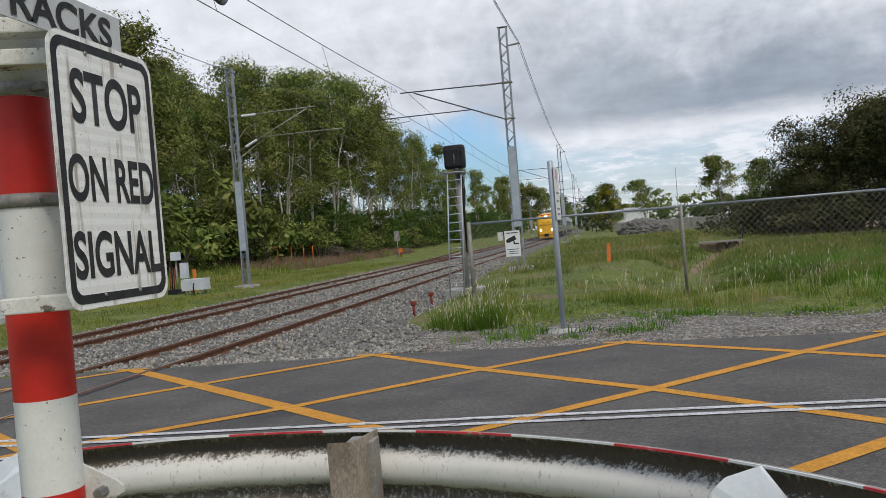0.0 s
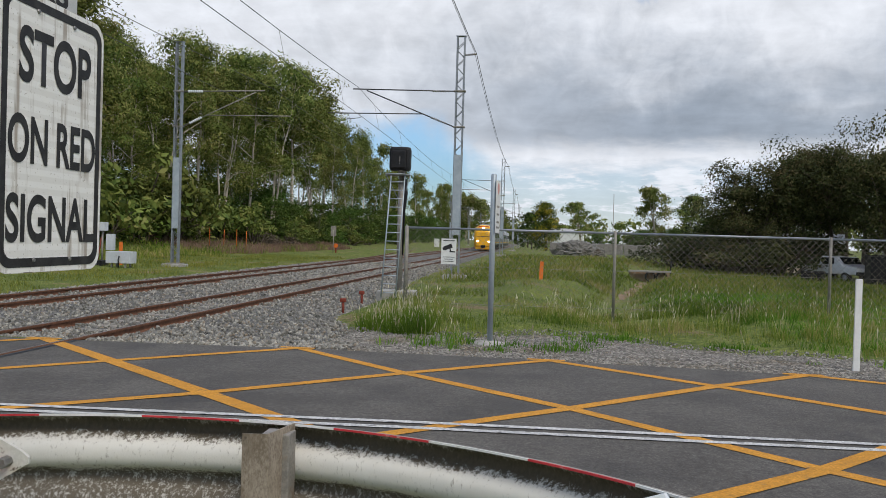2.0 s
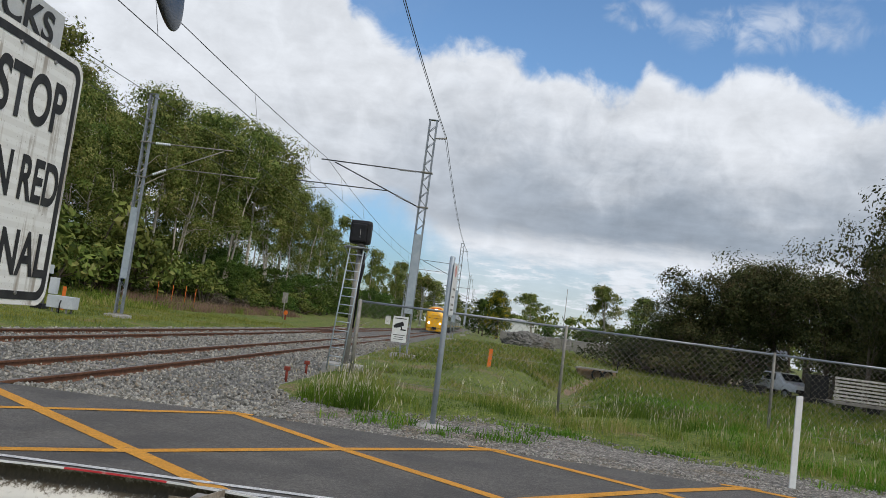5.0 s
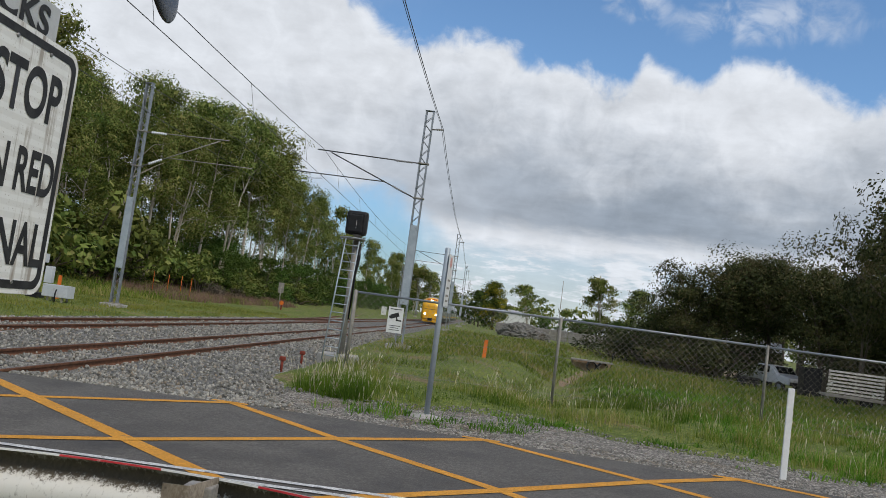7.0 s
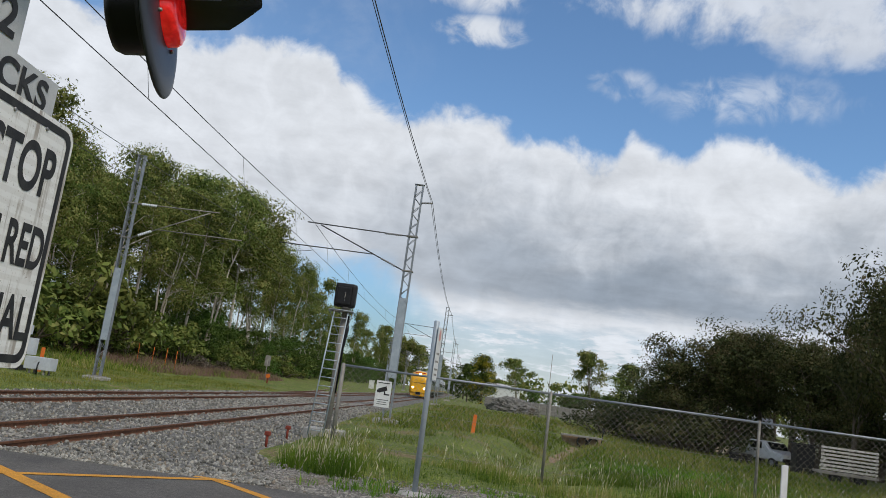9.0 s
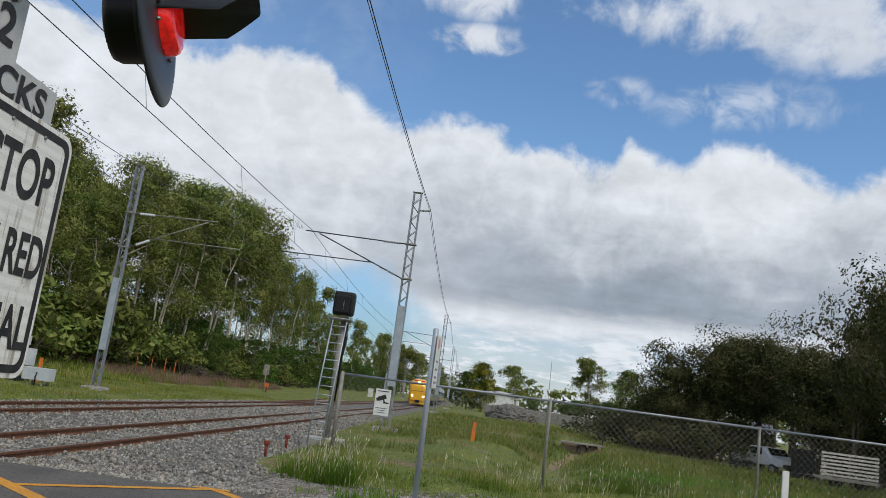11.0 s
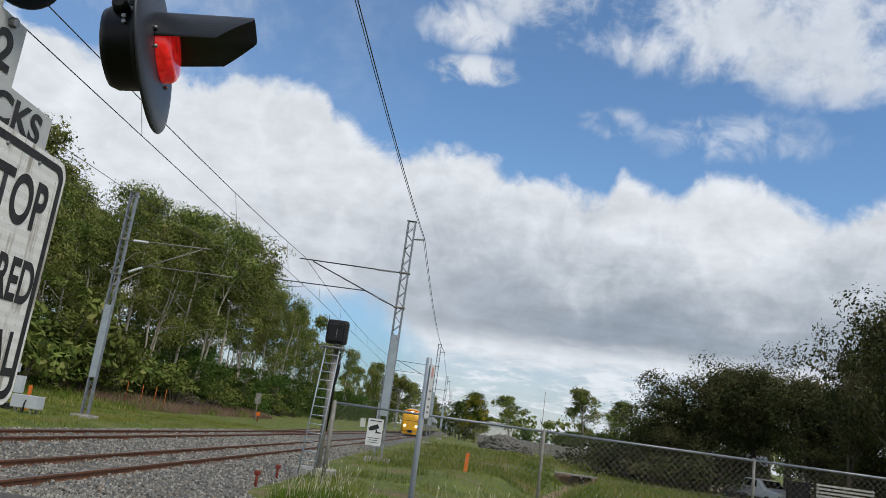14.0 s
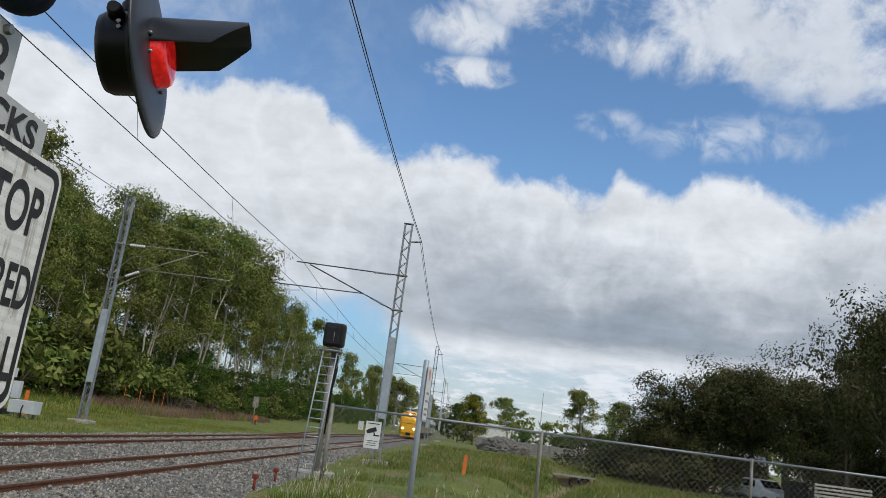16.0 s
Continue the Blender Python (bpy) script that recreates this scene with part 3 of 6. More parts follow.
def spread_copies(protos, spots):
    """First use of each prototype takes the thing itself, the rest are copies."""
    used = set()
    for k, (x, y, z, s, turn, wide) in spots:
        ob = protos[k]
        m = Matrix.Translation((x, y, z)) @ Matrix.Rotation(radians(turn), 4, "Z") @ Matrix.Diagonal((s * wide, s * wide, s, 1))
        if k in used:
            copy_thing(ob, m)
        else:
            ob.matrix_basis = m
            used.add(k)


rt = random.Random(5)
GUMS = [tree("gum_tree", 11 + i, 20, sp, 0.22, cf, 18, 215, 0.145, 1.55, BARK, LEAF_GUM, "tall gum tree with pale bare trunk and open crown", forks=fk, twigs=2)
        for i, (sp, cf, fk) in enumerate(((4.4, 0.3, 1), (4.8, 0.36, 3), (4.0, 0.42, 1), (5.0, 0.32, 2)))]
GUMS += [tree("gum_tree", 17 + i, 20, 5.2, 0.26, 0.3, 14, 110, 0.3, 1.9, BARK, LEAF_GUM, "tall gum tree with pale bare trunk and open crown", forks=2, twigs=2) for i in range(2)]
LUSH = [tree("forest_tree", 31 + i, 12, 4.2, 0.2, 0.04, 16, 88, 0.2, 1.5, BARK_DARK, LEAF_LUSH, "dense green broad-leaved forest tree", shape=0.6, twigs=2) for i in range(2)]
for o in GUMS + LUSH:
    tagged(o, group="trees along the railway")


def top_of(ob):
    """Height of a tree's highest leaf above its foot."""
    return max(v.co.z for c in ob.children for v in c.data.vertices)


GUM_TOPS = [top_of(o) for o in GUMS]
# the forest's front: compass degrees and how high its crowns stand, in degrees above the eye
CROWNS = [(-35, 16.0), (-33, 16.0), (-31.2, 16.4), (-29.5, 15.2), (-27.6, 13.4), (-25.4, 15.2), (-23.4, 13.3), (-21.7, 13.9), (-19.9, 14.4), (-18.3, 14.0), (-16.9, 12.4), (-15.4, 11.2),
          (-14.1, 10.2), (-12.9, 9.3), (-11.9, 7.4), (-10.6, 5.4), (-9.3, 4.8), (-8.2, 4.2), (-7.2, 3.9), (-6.2, 3.6), (-5.3, 3.5), (-4.6, 3.1)]
spots = []
for i, (deg, up) in enumerate(CROWNS):
    for row in range(3 if deg < -14 else 2):
        x = -31 - row * 5.2 + rt.uniform(-0.8, 0.8)
        a = deg + (0 if row == 0 else rt.uniform(-0.9, 0.9))
        y = x / math.tan(radians(a))
        g = ground_z(x, min(y, 390))
        h = 1.57 - g + math.hypot(x, y) * math.tan(radians(up - (0.0, 0.9, 1.3)[row] * up / 12))
        k = (i * 3 + row) % 4 if y < 165 else 4 + (i + row) % 2
        spots.append((k, (x, y, g, h / GUM_TOPS[k], rt.uniform(0, 360), rt.uniform(0.85, 1.05) * (0.8 if y > 120 else 1.0))))
spread_copies(GUMS, spots)
spots = []
y = 46.0
while y < 330:
    for row in range(2):
        x = -28.5 - row * 6 + rt.uniform(-1.5, 1.5)
        if y < 85:
            x -= 4
        h = (rt.uniform(10, 14.5) if y > 85 else rt.uniform(5, 8.5)) + 1.5 * row
        spots.append((rt.randrange(2), (x, y + rt.uniform(-2, 2), ground_z(x, y) - 0.3, h / 13.2, rt.uniform(0, 360), rt.uniform(0.9, 1.2))))
    y += 3.2 + 0.02 * y
y = 44.0
while y < 260:
    for x, lo, hi in ((-38, 9, 12), (-46, 11, 15)):
        x += rt.uniform(-2, 2)
        spots.append((rt.randrange(2), (x, y + rt.uniform(-1, 1), ground_z(x, y) - 0.6, rt.uniform(lo, hi) / 12, rt.uniform(0, 360), rt.uniform(1.0, 1.3))))
    y += 4.6 + 0.03 * y
spread_copies(LUSH, spots)
SHRUBS = [bush("shrub", 51 + i, 2.2, 3.6, 14, 70, 0.11, (LEAF_LUSH, LEAF_GUM, LEAF_DRY)[i], BARK_DARK,
               ("bright green roadside shrub at the forest edge", "olive green undergrowth shrub", "dry brown brush at the forest edge")[i]) for i in range(3)]
for o in SHRUBS:
    tagged(o, group="undergrowth at the forest edge")
spots = []
for i in range(120):
    y = 42 + 130 * rt.random() ** 1.5
    x = -27.5 + rt.uniform(-5, 1.2) - (4 if y < 75 else 0)
    k = rt.choice((0, 0, 1, 1, 2) if y < 95 else (0, 0, 1))
    spots.append((k, (x, y, ground_z(x, y) - 0.1, rt.uniform(0.5, 1.4), rt.uniform(0, 360), rt.uniform(0.9, 1.5))))
for i in range(26):
    y = rt.uniform(44, 80)
    x = -30.5 + rt.uniform(-3.0, 1.0)
    k = 2 if 64 < y < 76 and rt.random() < 0.5 else rt.choice((0, 1, 1))
    spots.append((k, (x, y, ground_z(x, y) - 0.2, rt.uniform(1.3, 2.5), rt.uniform(0, 360), rt.uniform(0.75, 1.05))))
spread_copies(SHRUBS, spots)

# dark trees on the far side of the paddock
DARKS = [tree("paddock_tree", 71 + i, 10, 4.8, 0.26, (0.18, 0.34, 0.16)[i], 28, 150, 0.115, 1.25, BARK_DARK, LEAF_DARK, "dark spreading tree with drooping twiggy branches", forks=2, shape=0.8, twigs=3) for i in range(3)]
for o in DARKS:
    tagged(o, group="dark trees by the paddock")
DARK_TOPS = [top_of(o) for o in DARKS]
spots = []
for k, deg, d, up, w in (
        (0, 13.4, 60, 4.4, 1.1), (2, 15.0, 59, 6.2, 1.0), (0, 16.6, 60, 7.8, 0.9), (1, 18.3, 59, 8.3, 0.95), (1, 19.9, 60, 9.2, 0.95), (1, 21.4, 58, 9.3, 0.95), (2, 23.0, 56, 9.4, 0.95), (0, 24.7, 58, 10.4, 0.9),
        (2, 26.6, 56, 10.6, 1.0), (0, 28.6, 57, 12.0, 1.1), (0, 14.2, 68, 5.0, 1.1), (2, 17.2, 78, 7.2, 1.0), (1, 20.6, 80, 8.0, 1.0), (2, 23.8, 68, 8.8, 1.0), (2, 30.5, 50, 14.0, 1.0),
        (1, 25.0, 50, 12.0, 0.5), (1, 27.6, 37, 16.4, 0.75), (0, 31.5, 41, 16.5, 0.9)):
    h = 1.57 + 0.35 + d * math.tan(radians(up))
    spots.append((k, (d * math.sin(radians(deg)), d * math.cos(radians(deg)), -0.35, h / DARK_TOPS[k], rt.uniform(0, 360), w)))
spread_copies(DARKS, spots)

LOW_DARK = bush("undergrowth", 57, 2.4, 4.6, 16, 140, 0.09, LEAF_DARK, BARK_DARK, "dark tangled undergrowth beneath the paddock trees")
tagged(LOW_DARK, group="undergrowth beneath the paddock trees")
spread_copies([LOW_DARK], [(0, (x, y, -0.45, sc, rt.uniform(0, 360), 1.2)) for x, y, sc in (
    (13.6, 66, 1.3), (14.4, 61, 1.0), (14.9, 64, 1.0), (12.3, 68, 1.0), (34, 50, 1.2), (27.5, 59, 0.9), (31, 57, 1.2), (15.6, 57.5, 1.1), (17.0, 57, 1.0),
    (16.4, 62, 1.3), (26.3, 51, 0.8), (28.0, 50, 1.2), (29.6, 53, 1.4), (26.8, 46, 0.7))])

# distant trees
FAR = [tree("distant_tree", 91, 16, 5.0, 0.35, 0.36, 14, 95, 0.28, 1.6, BARK, LEAF_GUM, "distant rounded green tree", forks=2, twigs=3),
       tree("flowering_tree", 92, 12, 3.4, 0.25, 0.05, 20, 110, 0.22, 1.45, BARK_DARK, LEAF_YELLOW, "conical tree covered in yellow flowers", shape=0.6, twigs=3),
       tree("distant_tree", 93, 12, 4.2, 0.25, 0.06, 18, 70, 0.3, 1.5, BARK_DARK, LEAF_LUSH, "distant dense green tree", shape=0.7, twigs=3)]
for o in FAR:
    tagged(o, group="distant trees")


def far_spot(deg, dist):
    return dist * math.sin(radians(deg)), dist * math.cos(radians(deg))


spots = []
for k, deg, dist, h, w in ((1, 1.15, 150, 9.0, 1.0), (2, 0.1, 165, 7.5, 1.0), (2, 8.0, 150, 6.8, 1.6), (2, 6.9, 160, 5.6, 1.5), (0, 3.6, 235, 13.5, 1.15), (0, 8.7, 170, 16.0, 0.75), (0, 10.5, 175, 14.5, 0.75), (2, 6.0, 230, 7, 1.2),
                           (2, 9.8, 150, 7.5, 1.3), (2, 11.9, 140, 10.4, 1.1), (0, -3.2, 330, 22, 1.1), (0, -4.4, 300, 21, 1.1), (0, -1.8, 380, 19, 1.1), (2, 2.2, 330, 9, 1.6),
                           (2, 4.8, 340, 10, 1.6), (2, 7.4, 340, 10, 1.5), (0, 13.2, 190, 12, 1.0), (2, 0.0, 420, 12, 1.8), (2, -1.0, 420, 12, 1.6)):
    x, y = far_spot(deg, dist)
    spots.append((k, (x, y, -0.2, h / (16, 12, 12)[k], rt.uniform(0, 360), w)))
spread_copies(FAR, spots)


def far_woods():
    """Low woods all round the horizon."""
    rng = np.random.default_rng(8)
    cs, sz = [], []
    for i in range(1500):
        a = rng.uniform(-math.pi, math.pi)
        d = rng.uniform(430, 620)
        h = rng.uniform(2, 13)
        cs.append((d * math.sin(a), d * math.cos(a), h))
        sz.append(rng.uniform(4, 8))
    v, f = leaves(cs, sz, 44, 1.5, rng)
    tagged(raw("far_woods", v, f, LEAF_GUM), "low green woods along the horizon", "woods", kind="stuff")


far_woods()

# ---------------------------------------------------------------- crossing signal and its signs
def sign_white(name, dark=(0.24, 0.19, 0.14)):
    """White sheeting with faint horizontal rows and brown runs of dirt."""
    mt = bpy.data.materials.new(name)
    mt.use_nodes = True
    n, m = nodes_of(mt.node_tree)
    tc = n("ShaderNodeTexCoord")
    sep = n("ShaderNodeSeparateXYZ", inputs={0: tc.outputs["Object"]})
    rows = m("SINE", m("MULTIPLY", sep.outputs[2], 230.0))
    mp = n("ShaderNodeMapping", inputs={0: tc.outputs["Object"], 3: (40, 40, 2.2)})
    runs = n("ShaderNodeTexNoise", inputs={"Vector": mp.outputs[0], "Scale": 1.0, "Detail": 5.0, "Roughness": 0.62})
    mp2 = n("ShaderNodeMapping", inputs={0: tc.outputs["Object"], 3: (9, 9, 7)})
    where = n("ShaderNodeTexNoise", inputs={"Vector": mp2.outputs[0], "Scale": 1.0, "Detail": 3.0})
    speck = n("ShaderNodeTexNoise", inputs={"Vector": tc.outputs["Object"], "Scale": 160.0, "Detail": 4.0})
    f = m("MULTIPLY", ramp01(n, runs.outputs["Fac"], 0.5, 0.64), ramp01(n, where.outputs["Fac"], 0.4, 0.58))
    f = m("ADD", f, m("MULTIPLY", ramp01(n, speck.outputs["Fac"], 0.63, 0.69), 0.7), clamp=True)
    base = mixc(n, ramp01(n, rows, -0.4, 0.4), (0.70, 0.69, 0.66, 1), (0.77, 0.765, 0.74, 1))
    col = mixc(n, m("MULTIPLY", f, 0.75), base, (*dark, 1))
    p = n("ShaderNodeBsdfPrincipled", inputs={"Base Color": col, "Roughness": 0.45, "Specular IOR Level": 0.3})
    n("ShaderNodeOutputMaterial", inputs={0: p.outputs[0]})
    return mt


SIGN_WHITE = sign_white("white_sign_sheeting")
SIGN_GREY = material("grey_white_sign_sheeting", (0.42, 0.43, 0.43), (0.5, 0.51, 0.51), scale=20, rough=0.5, bump=0.15, bump_scale=260, grain=0.3)
POLE_WHITE = material("white_pole_paint", (0.56, 0.56, 0.52), (0.68, 0.68, 0.64), scale=5, rough=0.5, bump=0.08, grain=0.15, stain=(0.1, 0.09, 0.08), stain_at=(0.645, 0.67), stain_scale=75)
POLE_RED = material("red_pole_paint", (0.42, 0.018, 0.012), (0.55, 0.03, 0.02), scale=4, rough=0.42, bump=0.08, grain=0.15, stain=(0.3, 0.03, 0.02), stain_at=(0.6, 0.75), stain_scale=5)
OLD_WHITE = material("dirty_white_paint", (0.5, 0.49, 0.45), (0.66, 0.65, 0.61), scale=9, rough=0.6, bump=0.2, stain=(0.12, 0.1, 0.08), stain_at=(0.55, 0.63), stain_scale=22)
VISOR = material("dark_grey_signal_paint", (0.011, 0.013, 0.018), (0.02, 0.024, 0.032), scale=5, rough=0.42, bump=0.04, grain=0.1, spec=0.5)
BOLT = material("zinc_bolt", (0.18, 0.18, 0.18), (0.32, 0.31, 0.3), scale=30, rough=0.45, metal=0.7, bump=0.1)
def lens_material():
    """Ribbed red lens, lit from within."""
    mt = bpy.data.materials.new("lit_red_lens")
    mt.use_nodes = True
    n, m = nodes_of(mt.node_tree)
    tc = n("ShaderNodeTexCoord")
    w = n("ShaderNodeTexNoise", inputs={"Vector": tc.outputs["Object"], "Scale": 24.0, "Detail": 3.0})
    col = mixc(n, ramp01(n, w.outputs["Fac"], 0.4, 0.7), (0.55, 0.006, 0.008, 1), (0.8, 0.02, 0.02, 1))
    p = n("ShaderNodeBsdfPrincipled", inputs={"Base Color": col, "Roughness": 0.18, "Emission Color": col, "Emission Strength": 0.38, "Coat Weight": 0.3})
    n("ShaderNodeOutputMaterial", inputs={0: p.outputs[0]})
    return mt


RED_LENS = lens_material()
BELL_BLUE = material("dark_blue_enamel", (0.008, 0.013, 0.03), (0.013, 0.02, 0.042), scale=6, rough=0.5, bump=0.03, grain=0.1, spec=0.15)
GLOSS_BLACK = material("glossy_black_enamel", (0.002, 0.002, 0.003), (0.004, 0.004, 0.005), scale=6, rough=0.35, bump=0.03, grain=0.1, spec=0.2)

PX, PY = -1.322, 1.72
CROSSING = thing("crossing_signal", (PX, PY, 0), "red and white banded steel crossing signal mast with warning signs", "crossing signal")


def to_plane(b, y, z, x):
    """Turns letters drawn in x-y so that they face +x, running along +y."""
    bmesh.ops.transform(b, matrix=Matrix(((0, 0, 1, x), (1, 0, 0, y), (0, 1, 0, z), (0, 0, 0, 1))), verts=b.verts)
    return b


def rounded(w, h, r, n=8):
    pts = []
    for cx, cy, a0 in ((w / 2 - r, h / 2 - r, 0), (-w / 2 + r, h / 2 - r, 90), (-w / 2 + r, -h / 2 + r, 180), (w / 2 - r, -h / 2 + r, 270)):
        for k in range(n + 1):
            a = radians(a0 + 90 * k / n)
            pts.append((cx + r * math.cos(a), cy + r * math.sin(a)))
    return pts


def plate(outline, thick, at):
    """A plate from an outline in (y, z), its face towards +x."""
    b = bmesh.new()
    f = [b.verts.new((at[0] + thick / 2, at[1] + u, at[2] + v)) for u, v in outline]
    g = [b.verts.new((at[0] - thick / 2, at[1] + u, at[2] + v)) for u, v in outline]
    b.faces.new(f)
    b.faces.new(list(reversed(g)))
    k = len(f)
    for i in range(k):
        b.faces.new((f[i], g[i], g[(i + 1) % k], f[(i + 1) % k]))
    return b


def ring_plate(outer, inner, x, at):
    b = bmesh.new()
    o = [b.verts.new((x, at[0] + u, at[1] + v)) for u, v in outer]
    i = [b.verts.new((x, at[0] + u, at[1] + v)) for u, v in inner]
    k = len(o)
    for j in range(k):
        b.faces.new((o[j], o[(j + 1) % k], i[(j + 1) % k], i[j]))
    return b


LAMP = (0.073, 0.878, 2.745)


def build_crossing():
    # banded pole
    bands = [(0.0, 0.16, POLE_WHITE), (0.16, 0.52, POLE_RED), (0.52, 0.84, POLE_WHITE), (0.84, 1.047, POLE_RED), (1.047, 1.27, POLE_WHITE), (1.27, 1.497, POLE_RED),
             (1.497, 1.74, POLE_WHITE), (1.74, 1.984, POLE_RED), (1.984, 3.1, POLE_WHITE)]
    for z0, z1, mt in bands:
        part("pole_band", tube([(0, 0, z0), (0, 0, z1)], 0.07, 32, caps=(z1 > 3)), mt, CROSSING, "red painted band" if mt is POLE_RED else "white painted band with specks")
    part("base_flange", box(0.34, 0.34, 0.04, (0, 0, 0.02), 0.008), GALV_DULL, CROSSING)
    for z in (1.502,):
        part("collar", tube([(0, 0, z - 0.006), (0, 0, z), (0, 0, z + 0.006)], [0.074, 0.079, 0.074], 28), POLE_WHITE, CROSSING)
    part("collar", tube([(0, 0, 2.055), (0, 0, 2.068)], 0.077, 28), POLE_WHITE, CROSSING)
    for z in (1.7405, 2.001):
        band = part("clamp_band", tube([(0, 0, z - 0.016), (0, 0, z + 0.016)], 0.0745, 28), GALV_DULL, CROSSING, "grey steel clamp band")
        part("bolt", tube([(0.06, -0.03, z), (0.105, -0.045, z)], 0.011, 6, smooth=False), BOLT, band)
    sx = -1.085 - PX
    # brackets between pole and sign
    for z in (1.5, 2.045, 2.115):
        part("bracket", box(0.17, 0.06, 0.036, (0.115, -0.12, z), 0.004, (0, 0, 20)), OLD_WHITE, CROSSING, "white painted bracket with flaking edges")
    # stop sign
    cy, cz = 1.7085 - PY, 1.7835
    outer = rounded(0.398, 0.602, 0.042)
    face = part("stop_sign", plate(outer, 0.003, (sx, cy, cz)), SIGN_WHITE, CROSSING, "white rectangular sign with black border and words")
    rim = [(u * 1.006, v * 1.005) for u, v in outer]
    part("rim", ring_plate(rim, outer, sx + 0.0016, (cy, cz)), OLD_WHITE, face)
    part("border", ring_plate(rounded(0.378, 0.58, 0.036), rounded(0.340, 0.541, 0.024), sx + 0.0024, (cy, cz)), LETTER, face, "black rounded border line")
    for word, w, h, dy, dz in (("STOP", 0.276, 0.122, 0.0045, 0.167), ("ON RED", 0.334, 0.105, 0.0015, -0.0145), ("SIGNAL", 0.338, 0.106, 0.0015, -0.184)):
        part("lettering", to_plane(text_mesh(word, w, h), cy + dy, cz + dz, sx + 0.0022), LETTER, face, "black words " + word.lower())
    for dy in (-0.069, 0.069):
        for dz in (-0.275, 0.268):
            part("rivet", tube([(sx, cy + dy, cz + dz), (sx + 0.005, cy + dy, cz + dz)], [0.0065, 0.004], 8), BOLT, face)
    # number of tracks sign above it
    w, t0, t1, n0, n1 = 0.25, 2.083, 2.176, 0.062, 2.322
    out = [(w, t0), (w, t1), (n0, t1 + 0.002), (n0, n1), (-n0, n1), (-n0, t1 + 0.002), (-w, t1), (-w, t0)]
    tcy = 1.57 - PY
    tr = part("tracks_sign", plate([(u, v) for u, v in reversed(out)], 0.003, (sx - 0.02, tcy, 0)), SIGN_GREY, CROSSING, "grey white stepped sign above the stop sign")
    part("lettering", to_plane(text_mesh("TRACKS", 0.42, 0.073), tcy, 2.1265, sx - 0.017), LETTER, tr)
    part("lettering", to_plane(text_mesh("2", 0.066, 0.09), tcy + 0.0, 2.2425, sx - 0.017), LETTER, tr)
    part("bolt", tube([(sx - 0.02, tcy, 2.306), (sx - 0.004, tcy, 2.306)], 0.012, 6, smooth=False), BOLT, tr)
    # cross arm, lamp unit and bell
    part("cross_arm", tube([(0, -0.1, 3.03), (0.02, 0.5, 3.03), (0.05, LAMP[1] - 0.03, 3.035)], 0.022, 14), BLACK, CROSSING, "dark steel cross arm")
    part("cap", tube([(0, 0, 3.1), (0, 0, 3.115), (0, 0, 3.13)], [0.078, 0.07, 0.02], 24), BLACK, CROSSING)
    lamp_unit(*LAMP)
    bx, by, bz = 0.255, -0.19, 2.405
    part("bell_arm", tube([(0.0, -0.02, 2.42), (0.12, -0.11, 2.46), (bx - 0.02, by + 0.012, bz + 0.01)], [0.035, 0.03, 0.022], 12), BLACK, CROSSING)
    d = Vector((0.55, -0.75, -0.35)).normalized()
    c = Vector((bx, by, bz))
    part("bell", tube([c - d * 0.035, c - d * 0.03, c, c + d * 0.022, c + d * 0.034], [0.071, 0.075, 0.073, 0.056, 0.02], 32), BELL_BLUE, CROSSING, "dark blue-grey round warning bell")
    # foot bracket with bolt
    ear = bmesh.new()
    pts = [(0.04, 1.15), (0.145, 1.1), (0.165, 1.085), (0.165, 1.07), (0.09, 1.025), (0.04, 1.0)]
    fr = [ear.verts.new((u, 0.03, v - 0.045)) for u, v in pts]
    bk = [ear.verts.new((u, 0.038, v - 0.045)) for u, v in pts]
    ear.faces.new(fr)
    ear.faces.new(list(reversed(bk)))
    for i in range(len(pts)):
        ear.faces.new((fr[i], bk[i], bk[(i + 1) % len(pts)], fr[(i + 1) % len(pts)]))
    lug = part("lug", ear, OLD_WHITE, CROSSING, "white painted steel lug with a bolt")
    part("bolt", tube([(0.115, 0.03, 1.03), (0.115, 0.0, 1.03)], 0.013, 6, smooth=False), BOLT, lug)


